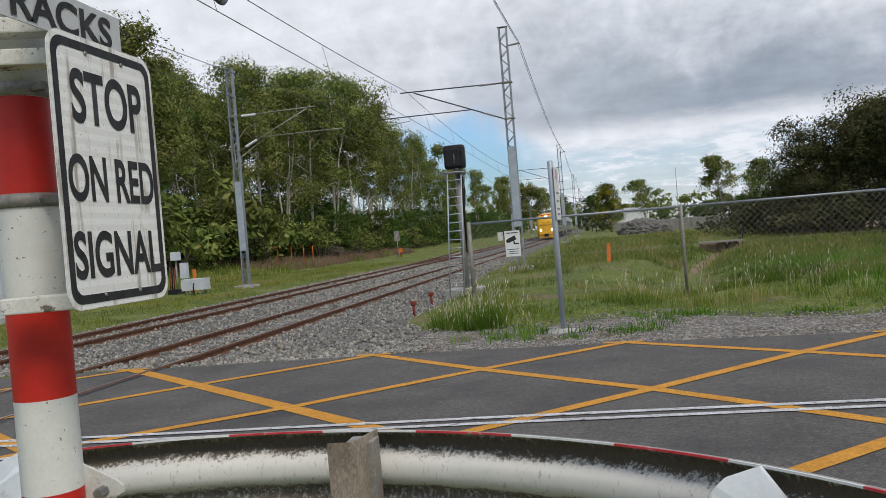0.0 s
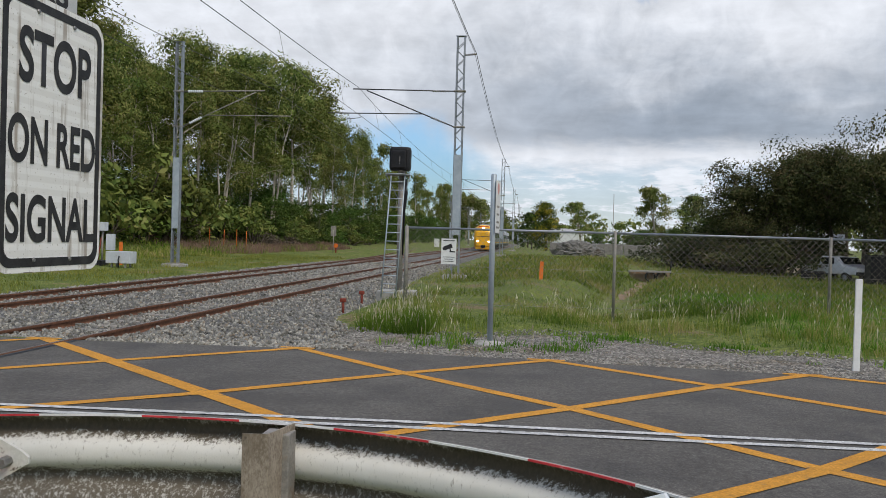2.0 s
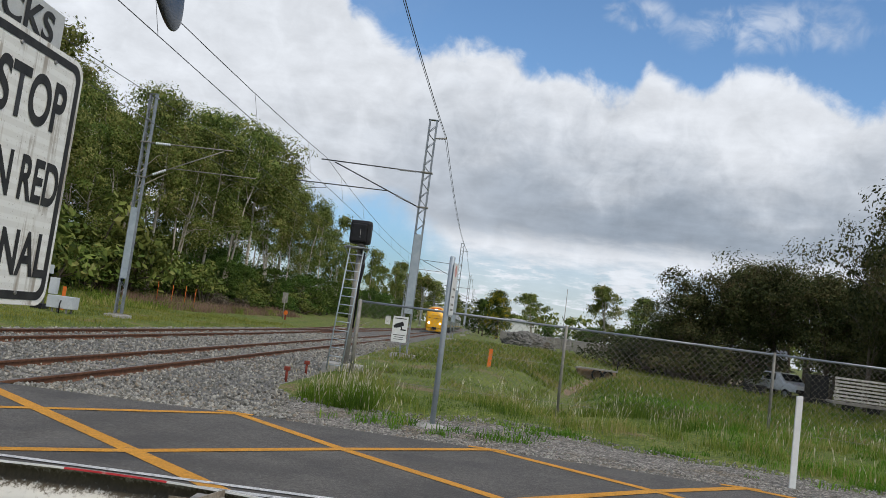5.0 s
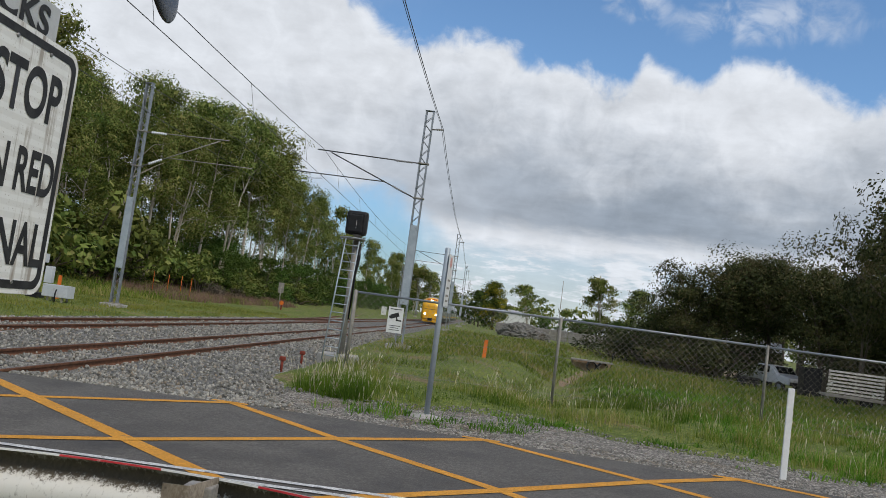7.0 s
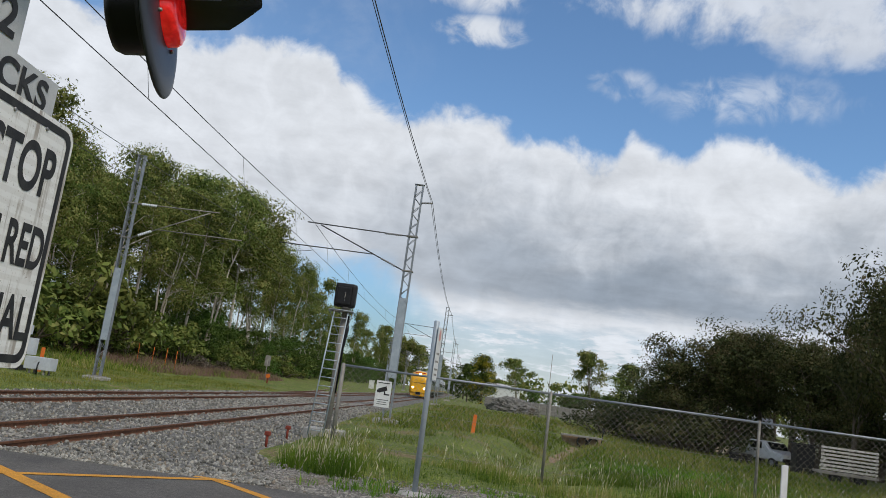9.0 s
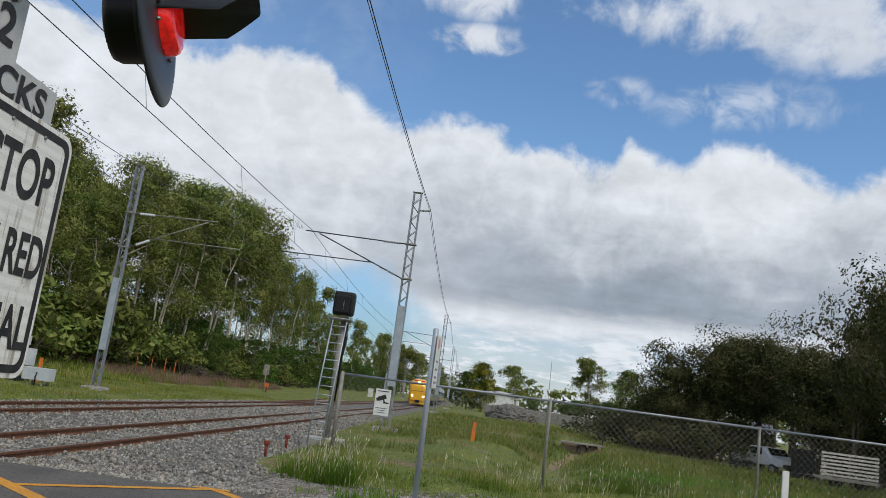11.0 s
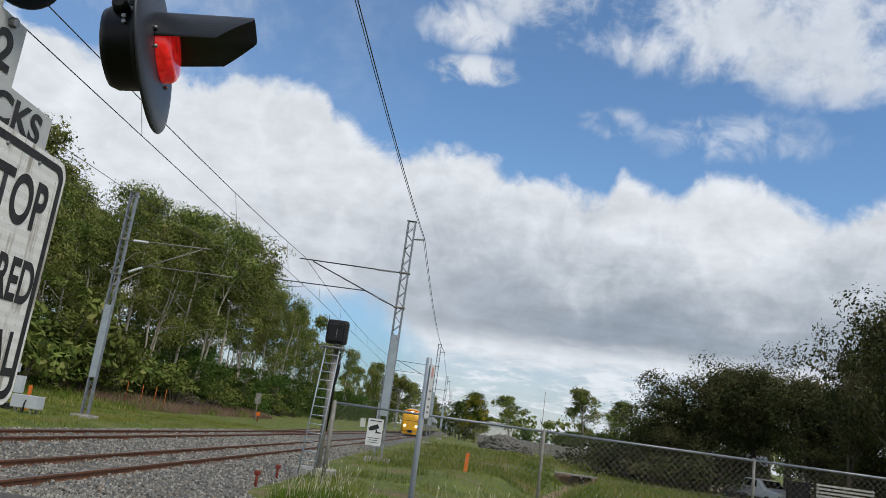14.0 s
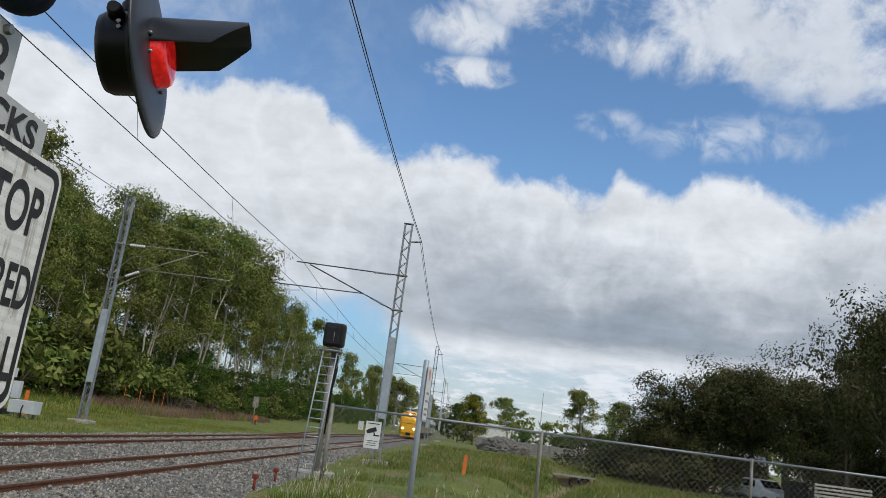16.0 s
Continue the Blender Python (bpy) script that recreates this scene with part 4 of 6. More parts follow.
def lamp_unit(x, y, z):
    """A flashing lamp facing along the road and slightly up: backboard, housing, lens and hood."""
    turn = Matrix.Translation((x, y, z)) @ Matrix.Rotation(radians(9.4), 4, "Z") @ Matrix.Rotation(radians(-10.5), 4, "Y")
    seg = 64

    def lathe(prof, sides=seg, close=False):
        b = bmesh.new()
        vs = [[b.verts.new((h, r * math.cos(2 * math.pi * k / sides), r * math.sin(2 * math.pi * k / sides))) for k in range(sides)] for h, r in prof]
        for r0, r1 in zip(vs, vs[1:]):
            for k in range(sides):
                b.faces.new((r0[k], r0[(k + 1) % sides], r1[(k + 1) % sides], r1[k])).smooth = True
        if close:
            b.faces.new(vs[-1])
        return b

    def fixed(name, b, mat, parent, label=""):
        bmesh.ops.transform(b, matrix=turn, verts=b.verts)
        return part(name, b, mat, parent, label)

    board = fixed("backboard", lathe([(0.012, 0.12), (0.010, 0.2), (0.002, 0.26), (-0.008, 0.296), (-0.014, 0.301), (-0.018, 0.3), (-0.008, 0.26), (0.0, 0.2), (0.002, 0.12)]),
                  VISOR, CROSSING, "round dark grey dished backboard")
    house = fixed("housing", lathe([(-0.002, 0.152), (-0.05, 0.152), (-0.055, 0.149), (-0.14, 0.147), (-0.165, 0.135), (-0.176, 0.1), (-0.178, 0.02)], close=True), GLOSS_BLACK, board, "glossy black round lamp housing")
    fixed("cover", lathe([(-0.05, 0.1555), (-0.062, 0.1555), (-0.064, 0.149)]), BLACK, house)
    fixed("cable_gland", tube([(-0.1, -0.11, 0.09), (-0.1, -0.15, 0.1), (-0.1, -0.165, 0.1)], [0.03, 0.026, 0.02], 16), BLACK, house)
    for dz in (0.03, 0.05):
        fixed("screw", tube([(-0.085, -0.138, dz), (-0.085, -0.152, dz + 0.002)], 0.008, 10), BOLT, house)
    fixed("hanger", tube([(-0.07, 0, 0.13), (-0.07, 0, 0.19), (-0.07, 0, 0.2), (-0.07, 0, 0.225), (-0.07, 0, 0.235), (-0.07, 0, 0.285)], [0.045, 0.04, 0.03, 0.03, 0.05, 0.045], 20), BLACK, board)
    fixed("nut", tube([(-0.07, 0, 0.205), (-0.07, 0, 0.222)], 0.034, 6, smooth=False), BOLT, board)
    fixed("lens", lathe([(0.006, 0.121), (0.04, 0.12), (0.056, 0.112), (0.064, 0.096), (0.069, 0.05), (0.07, 0.01)], close=True), RED_LENS, board, "glowing red ribbed lens")
    # hood: a half tube over the lens, its front cut back towards the lower edges
    b = bmesh.new()
    k = 32
    inner, outer = [], []
    for i in range(k + 1):
        a = radians(-4 + 188 * i / k)
        up = math.sin(a)
        reach = 0.34 if up > 0.62 else 0.34 - 0.125 * (0.62 - up) / 0.69
        for r, arr in ((0.1265, inner), (0.1295, outer)):
            taper = r * (1 - 0.1 * reach / 0.34)
            arr.append((b.verts.new((0.008, r * math.cos(a), r * up)), b.verts.new((reach, taper * math.cos(a), taper * up))))
    for arr in (inner, outer):
        for p, q in zip(arr, arr[1:]):
            b.faces.new((p[0], q[0], q[1], p[1])).smooth = True
    for i in range(k):
        b.faces.new((inner[i][1], inner[i + 1][1], outer[i + 1][1], outer[i][1]))
    for i in (0, k):
        b.faces.new((inner[i][0], inner[i][1], outer[i][1], outer[i][0]))
    fixed("hood", b, VISOR, board, "dark grey lamp hood")
    for deg in (200, 172, 20, 300):
        u, v = 0.136 * math.cos(radians(deg)), 0.136 * math.sin(radians(deg))
        fixed("screw", tube([(0.008, u, v), (0.02, u, v), (0.024, u, v)], [0.007, 0.007, 0.003], 10), BOLT, board)


build_crossing()


# ---------------------------------------------------------------- guard rail round the signal
def mould_white():
    """White painted steel with black mould settled in the hollows and along the lips."""
    mt = bpy.data.materials.new("mouldy_white_paint")
    mt.use_nodes = True
    n, m = nodes_of(mt.node_tree)
    tc = n("ShaderNodeTexCoord")
    sep = n("ShaderNodeSeparateXYZ", inputs={0: tc.outputs["Object"]})
    mp = n("ShaderNodeMapping", inputs={0: tc.outputs["Object"], 3: (60, 60, 22)})
    a = n("ShaderNodeTexNoise", inputs={"Vector": mp.outputs[0], "Scale": 1.0, "Detail": 8.0, "Roughness": 0.75})
    b = n("ShaderNodeTexNoise", inputs={"Vector": tc.outputs["Object"], "Scale": 6.0, "Detail": 6.0, "Roughness": 0.65})
    z = m("ADD", sep.outputs[2], m("ADD", m("MULTIPLY", m("SUBTRACT", a.outputs["Fac"], 0.5), 0.13), m("MULTIPLY", m("SUBTRACT", b.outputs["Fac"], 0.5), 0.09)))
    upper = m("MULTIPLY", ramp01(n, z, 0.634, 0.662), m("SUBTRACT", 1.0, m("MULTIPLY", ramp01(n, z, 0.712, 0.745), 0.45)))
    lower = ramp01(n, m("SUBTRACT", 0.0, z), -0.515, -0.495)
    f = m("MAXIMUM", upper, m("MULTIPLY", lower, m("ADD", 0.35, m("MULTIPLY", ramp01(n, a.outputs["Fac"], 0.36, 0.52), 0.62))))
    f = m("MAXIMUM", f, m("MULTIPLY", ramp01(n, m("ADD", a.outputs["Fac"], m("MULTIPLY", b.outputs["Fac"], 0.25)), 0.68, 0.8), 0.55))
    clean = mixc(n, b.outputs["Fac"], (0.56, 0.545, 0.5, 1), (0.68, 0.67, 0.63, 1))
    dirt = mixc(n, a.outputs["Fac"], (0.008, 0.0075, 0.006, 1), (0.15, 0.12, 0.08, 1))
    col = mixc(n, m("MULTIPLY", f, 0.96), clean, dirt)
    bp = n("ShaderNodeBump", inputs={"Strength": 0.4, "Distance": 0.003, "Height": a.outputs["Fac"]})
    p = n("ShaderNodeBsdfPrincipled", inputs={"Base Color": col, "Roughness": 0.85, "Normal": bp.outputs[0], "Specular IOR Level": 0.06})
    n("ShaderNodeOutputMaterial", inputs={0: p.outputs[0]})
    return mt


MOULD = mould_white()
POST_STEEL = material("brown_weathered_steel", (0.17, 0.135, 0.1), (0.36, 0.31, 0.25), scale=7, rough=0.7, metal=0.2, bump=0.15, grain=0.4, stain=(0.09, 0.07, 0.05), stain_at=(0.56, 0.72), stain_scale=6, stretch=(1, 1, 0.5))
TAPE_RED = material("red_reflective_tape", (0.45, 0.03, 0.04), (0.6, 0.06, 0.07), scale=12, rough=0.5, bump=0.1, stain=(0.5, 0.35, 0.33), stain_at=(0.6, 0.75), stain_scale=14)
TAPE_WHITE = material("white_reflective_tape", (0.62, 0.62, 0.6), (0.74, 0.74, 0.72), scale=12, rough=0.5, bump=0.1, stain=(0.35, 0.33, 0.3), stain_at=(0.62, 0.78), stain_scale=14)
PALE_BLUE_WHITE = material("bluish_white_paint", (0.58, 0.63, 0.68), (0.68, 0.72, 0.76), scale=5, rough=0.45, bump=0.06, stain=(0.4, 0.42, 0.44), stain_at=(0.6, 0.75), stain_scale=8)
GR_C, GR_R = (-1.4, 0.52), 2.9


def arc(a0, a1, n, r=GR_R):
    return [(GR_C[0] + r * math.sin(radians(a0 + (a1 - a0) * i / n)), GR_C[1] + r * math.cos(radians(a0 + (a1 - a0) * i / n))) for i in range(n + 1)]


def build_guard():
    g = thing("guard_rail", (GR_C[0], GR_C[1], 0), "curved white steel guard rail stained with black mould", "guard rail")
    back = Matrix.Translation((-GR_C[0], -GR_C[1], 0))
    # two ridged beam, hollows towards the signal; across > 0 is towards the camera's side
    prof = []
    knots = [(0, 0.752), (-0.03, 0.748), (-0.07, 0.722), (-0.084, 0.695), (-0.07, 0.667), (-0.03, 0.64), (-0.006, 0.618), (0.0, 0.59), (0.0, 0.56), (-0.008, 0.532), (-0.034, 0.508),
             (-0.07, 0.485), (-0.084, 0.462), (-0.07, 0.438), (-0.034, 0.415), (-0.006, 0.39), (0.0, 0.36), (-0.008, 0.33), (-0.04, 0.3), (-0.07, 0.28)]
    prof = list(knots)
    prof += [(o - 0.004, h) for o, h in reversed(prof)]
    b = sweep(prof, arc(-75, 68, 90), closed=True, smooth=True)
    bmesh.ops.transform(b, matrix=back, verts=b.verts)
    part("beam", b, MOULD, g)
    step = 8.8
    a, i = -76.4, 1
    while a < 60:
        b = sweep([(-0.009, 0.7525), (0.004, 0.7545), (0.004, 0.746)], arc(a, a + step, 10))
        bmesh.ops.transform(b, matrix=back, verts=b.verts)
        part("reflective_tape", b, TAPE_RED if i % 2 else TAPE_WHITE, g, "red reflective tape" if i % 2 else "white reflective tape")
        a += step
        i += 1
    for deg in (7.3, -62, 60):
        x, y = arc(deg, deg, 1, GR_R - 0.13)[0]
        c = bmesh.new()
        prof = [(-0.1, -0.11), (0.0, -0.1), (0.05, 0.115), (0.054, 0.113), (0.006, -0.104), (-0.1, -0.114)]
        lo = [c.verts.new((u, v, -0.1)) for u, v in prof]
        hi = [c.verts.new((u, v, 0.762)) for u, v in prof]
        c.faces.new(hi)
        for k in range(len(prof)):
            c.faces.new((lo[k], lo[(k + 1) % len(prof)], hi[(k + 1) % len(prof)], hi[k]))
        bmesh.ops.recalc_face_normals(c, faces=c.faces)
        bmesh.ops.transform(c, matrix=back @ pose(x, y, 0, 0, 0, -deg + 7), verts=c.verts)
        part("post", c, POST_STEEL, g, "weathered steel channel post")
        c = box(0.12, 0.1, 0.3, (0, 0.06, 0.585), 0.006)
        bmesh.ops.transform(c, matrix=back @ pose(x, y, 0, 0, 0, -deg + 7), verts=c.verts)
        part("spacer", c, GALV_DULL, g)
    # bent end plates standing up behind the beam
    for pts in ([(0.30, 2.62, 0.4), (0.30, 2.62, 0.705), (0.315, 2.62, 0.725), (0.345, 2.63, 0.748), (0.455, 2.66, 0.772), (0.53, 2.68, 0.66), (0.66, 2.7, 0.45)],
                [(-2.9, 2.93, 0.48), (-2.87, 2.95, 0.64), (-2.71, 3.09, 0.72), (-2.56, 3.165, 0.785), (-2.46, 3.2, 0.785), (-2.46, 3.2, 0.48)]):
        c = bmesh.new()
        front = [c.verts.new(p) for p in pts]
        rear = [c.verts.new((x + 0.01, y + 0.012, z)) for x, y, z in pts]
        c.faces.new(front)
        c.faces.new(list(reversed(rear)))
        for k in range(len(pts)):
            c.faces.new((front[k], rear[k], rear[(k + 1) % len(pts)], front[(k + 1) % len(pts)]))
        bmesh.ops.recalc_face_normals(c, faces=c.faces)
        bmesh.ops.transform(c, matrix=back, verts=c.verts)
        part("end_plate", c, PALE_BLUE_WHITE, g, "bluish white bent end plate")


build_guard()

# ---------------------------------------------------------------- overhead line
INSUL = material("pale_insulator", (0.55, 0.57, 0.58), (0.7, 0.72, 0.73), scale=9, rough=0.35, bump=0.02)
INSUL_BROWN = material("grey_insulator", (0.2, 0.2, 0.21), (0.3, 0.3, 0.31), scale=9, rough=0.35, bump=0.02)


def insulator(p, q, r=0.05, n=7, bm=None):
    """A row of sheds between two points."""
    p, q = Vector(p), Vector(q)
    pts, rad = [], []
    for i in range(n):
        for f, k in ((0.0, 0.5), (0.25, 1.0), (0.5, 0.9), (0.75, 0.5)):
            pts.append(p.lerp(q, (i + f) / n))
            rad.append(r * k)
    pts.append(q)
    rad.append(r * 0.4)
    return tube(pts, rad, 8, bm)


def lattice_mast(h, side, label, arm):
    """A lattice mast of two channel legs. side: +1 when its cantilever reaches to +x."""
    t = thing("overhead_line_mast", (0, 0, 0), label, "overhead line mast", "overhead line masts")
    part("footing", box(0.95, 0.8, 0.5, (0, 0, -0.1), 0.04), CONCRETE, t)
    part("base_plate", box(0.7, 0.5, 0.03, (0, 0, 0.165), 0.004), GALV_DULL, t)
    for s in (-1, 1):
        b = bmesh.new()
        for dx, dy, sx, sy in ((0, 0, 0.012, 0.2), (-0.03 * s, 0.094, 0.06, 0.012), (-0.03 * s, -0.094, 0.06, 0.012)):
            box(sx, sy, h - 0.22, (s * 0.17 + dx, dy, 0.2 + (h - 0.22) / 2), bm=b)
        part("leg", b, GALV, t)
    z, flip = 0.3, 1
    while z < h - 0.3:
        for dy in (-0.098, 0.098):
            if not (1.7 < z < 4.7):
                w = part("brace", tube([(-0.16 * flip, dy, z), (0.16 * flip, dy, z + 0.34)], 0.013, 5), GALV, t)
        z += 0.34
        flip = -flip
    part("climbing_guard", box(0.30, 0.215, 3.2, (0, 0, 3.35), 0.006), PALE_STEEL, t, "pale zinc anti-climbing sheet")
    part("cap", box(0.4, 0.24, 0.02, (0, 0, h), 0.003), GALV, t)
    x0 = 0.18 * side
    zt, zs, reach, tip, zreg = arm
    for z in (zt, zs):
        part("bracket", box(0.46, 0.26, 0.05, (0, 0, z), 0.005), GALV_DULL, t)
    mat = INSUL if side > 0 else INSUL_BROWN
    part("insulator", insulator((x0 + 0.25 * side, 0, zt), (x0 + 0.95 * side, 0, zt), 0.07 if side > 0 else 0.05), mat, t, "ribbed insulator")
    part("top_tube", tube([(x0, 0, zt), (reach * side, 0, zt + 0.06)], 0.025, 8), DARK_WIRE if side < 0 else GALV_DULL, t)
    e = Vector((tip * side, 0, zt))
    s0 = Vector((x0, 0, zs))
    part("insulator", insulator(s0.lerp(e, 0.1), s0.lerp(e, 0.27), 0.07 if side > 0 else 0.05), mat, t, "ribbed insulator")
    part("strut", tube([s0, e], 0.025, 8), DARK_WIRE if side < 0 else GALV_DULL, t)
    f = (zreg - zs) / (zt - zs)
    g = s0.lerp(e, f)
    part("registration_tube", tube([g, (g.x + 3.9 * side, 0, zreg)], 0.022, 8), DARK_WIRE if side < 0 else GALV_DULL, t)
    part("steady_arm", tube([(g.x + 2.6 * side, 0, zreg - 0.02), (g.x + 2.55 * side, 0, zreg - 0.18), (g.x + 3.2 * side, 0, zreg - 0.25)], 0.012, 6), DARK_WIRE, t)
    return t


MAST_R = lattice_mast(9.68, -1, "galvanised lattice overhead line mast beside the main line", (7.49, 6.06, 4.35, 3.78, 6.57))
b = tube([(0.15, 0, 8.93), (0.62, 0, 8.98)], 0.03, 8)
part("feeder_arm", b, GALV_DULL, MAST_R)
part("insulator", insulator((0.3, 0, 8.95), (0.58, 0, 8.975), 0.05, 4), INSUL_BROWN, MAST_R)
MAST_R.matrix_basis = pose(-2.98, 32.0, 0)
for y in (80, 128, 176, 224, 272, 320):
    copy_thing(MAST_R, pose(-2.98 + 0.002 * (y - 32), y, 0))
MAST_L = lattice_mast(10.2, 1, "galvanised lattice overhead line mast by the siding", (7.96, 6.37, 4.0, 3.6, 6.9))
MAST_L.matrix_basis = pose(-16.02, 34.9, -0.05)
for y in (160, 208, 256):
    copy_thing(MAST_L, pose(-16.02, y, 0))


def wire(name, pts, r, label, sag=0.0, n=14, parent=None):
    out = []
    for p, q in zip(pts, pts[1:]):
        p, q = Vector(p), Vector(q)
        for i in range(n):
            f = i / n
            out.append(p.lerp(q, f) - Vector((0, 0, sag * 4 * f * (1 - f))))
    out.append(Vector(pts[-1]))
    ob = part(name, tube(out, r, 5), DARK_WIRE, parent)
    return tagged(ob, label, "wire") if parent is None else ob


YS = [-16, 32, 80, 128, 176, 224, 272, 320]


def catenary(x, zm, zc, off, label, ys):
    t = thing("overhead_wire", (x, ys[1], zm), label, "overhead wire", "overhead wires")
    inv = Vector((-x, -ys[1], -zm))
    sag = 0.55
    wire("messenger_wire", [Vector((x, y, zm)) + inv for y in ys], 0.011, "", sag, parent=t)
    wire("contact_wire", [Vector((x + 0.13 + (off if i % 2 else -off), y, zc)) + inv for i, y in enumerate(ys)], 0.01, "", 0.0, 4, parent=t)
    for i, (ya, yb) in enumerate(zip(ys, ys[1:])):
        for k in range(7):
            f = (k + 0.5) / 7
            xx = off * (1 - 2 * f) * (1 if i % 2 else -1)
            top = Vector((x, ya + (yb - ya) * f, zm - sag * 4 * f * (1 - f))) + inv
            bot = Vector((x + 0.13 + xx, ya + (yb - ya) * f, zc)) + inv
            part("dropper", tube([top, bot], 0.006, 4), DARK_WIRE, t)


catenary(-7.12, 7.62, 6.38, 0.12, "thin contact and carrier wires over the main line", YS)
catenary(-11.6, 8.05, 6.75, 0.15, "thin contact and carrier wires over the siding", [y + 3 for y in YS])
for dx, z, r in ((0.0, 9.0, 0.012), (-0.09, 9.1, 0.009)):
    wire("feeder_wire", [(-2.36 + dx - (0.55 if y < 0 else 0), y, z) for y in YS], r, "thin dark feeder wire on the mast tops", 0.7)


# ---------------------------------------------------------------- railway signal
def build_signal():
    t = thing("railway_signal", (-3.62, 21.9, -0.1), "rear of a black railway signal on a grey post with ladder", "railway signal")
    part("footing", box(1.0, 0.9, 0.35, (0, 0, 0.05), 0.03), CONCRETE, t)
    part("post", tube([(0.03, 0.05, 0.1), (0.03, 0.05, 3.5)], 0.085, 18), GALV_DULL, t, "grey weathered tubular post")
    b = bmesh.new()
    ring = tube([(0.34 * math.cos(2 * math.pi * k / 24) - 0.05, 0.3 * math.sin(2 * math.pi * k / 24) - 0.12, 3.4) for k in range(25)], 0.022, 6, b)
    part("platform_ring", ring, GALV, t)
    part("platform", box(0.6, 0.42, 0.03, (-0.05, -0.1, 3.39), 0.004), GALV_DULL, t)
    for s in (-1, 1):
        part("ladder_rail", tube([(s * 0.2 - 0.14, -0.62, 0.05), (s * 0.19 - 0.02, -0.28, 3.38)], 0.02, 6), PALE_STEEL, t)
        part("platform_strut", tube([(s * 0.33 - 0.05, -0.12, 3.39), (0.03 + s * 0.08, 0.0, 2.75)], 0.014, 5), GALV, t)
    for k in range(14):
        f = (k + 0.6) / 14.4
        c = Vector((-0.14, -0.62, 0.05)).lerp(Vector((-0.02, -0.28, 3.38)), f)
        part("rung", tube([c + Vector((-0.195, 0, 0)), c + Vector((0.195, 0, 0))], 0.014, 6), PALE_STEEL, t)
    part("cable", tube([(0.13, 0, 3.3), (0.16, 0, 2.9), (0.13, 0, 2.4), (0.12, 0, 1.2)], [0.05, 0.06, 0.03, 0.02], 8), BLACK, t)
    head = box(0.585, 0.34, 0.66, (-0.02, 0.05, 3.85), 0.085)
    hd = part("signal_head", head, BLACK, t, "black rounded signal head")
    part("door", box(0.42, 0.07, 0.5, (-0.04, -0.15, 3.82), 0.04), BLACK, hd)
    part("latch", box(0.018, 0.014, 0.12, (-0.0, -0.192, 3.82), 0.004), GALV_DULL, hd)
    for k in range(3):
        part("rivet", tube([(0.0, -0.185, 3.7 + 0.1 * k), (0.0, -0.2, 3.7 + 0.1 * k)], 0.012, 8), GALV, hd)
    part("mount", tube([(0.03, 0.05, 3.48), (0.03, 0.05, 3.56)], 0.12, 14), GALV_DULL, t)


build_signal()

# ---------------------------------------------------------------- train
TRAIN_YELLOW = material("yellow_train_paint", (0.72, 0.36, 0.012), (0.8, 0.42, 0.02), scale=2, rough=0.35, bump=0.02, coat=0.3, stain=(0.5, 0.28, 0.03), stain_at=(0.62, 0.8), stain_scale=2)
TRAIN_SILVER = material("silver_train_side", (0.32, 0.34, 0.36), (0.42, 0.44, 0.46), scale=1, rough=0.4, metal=0.5, bump=0.02, stretch=(1, 0.2, 1))
TRAIN_ROOF = material("train_roof_grey", (0.3, 0.31, 0.32), (0.4, 0.41, 0.42), scale=1, rough=0.6, bump=0.05)
DARK_GLASS = material("dark_train_glass", (0.01, 0.012, 0.014), (0.02, 0.022, 0.026), scale=1, rough=0.08, bump=0.0, spec=0.6)
HEADLIGHT = glow_material("lit_headlamp", (1.0, 0.93, 0.75), 9.0)


def car_section(y, w, z0, z1, r):
    """A car's outline at y: straight sides, rounded roof."""
    out = [(-w, z0), (-w * 1.02, (z0 + z1) * 0.45)]
    for k in range(9):
        a = math.pi - math.pi * k / 8
        out.append((w * math.cos(a) * (0.97 if k in (0, 8) else 0.93), z1 - r + r * math.sin(a)))
    out += [(w * 1.02, (z0 + z1) * 0.45), (w, z0)]
    return [(x, y, z) for x, z in out]


def loft(sections, bm=None, cap=True):
    b = bm if bm is not None else bmesh.new()
    rings = [[b.verts.new(p) for p in s] for s in sections]
    k = len(rings[0])
    for r0, r1 in zip(rings, rings[1:]):
        for j in range(k):
            b.faces.new((r0[j], r0[(j + 1) % k], r1[(j + 1) % k], r1[j])).smooth = True
    if cap:
        b.faces.new(rings[0])
        b.faces.new(list(reversed(rings[-1])))
    bmesh.ops.recalc_face_normals(b, faces=b.faces)
    return b


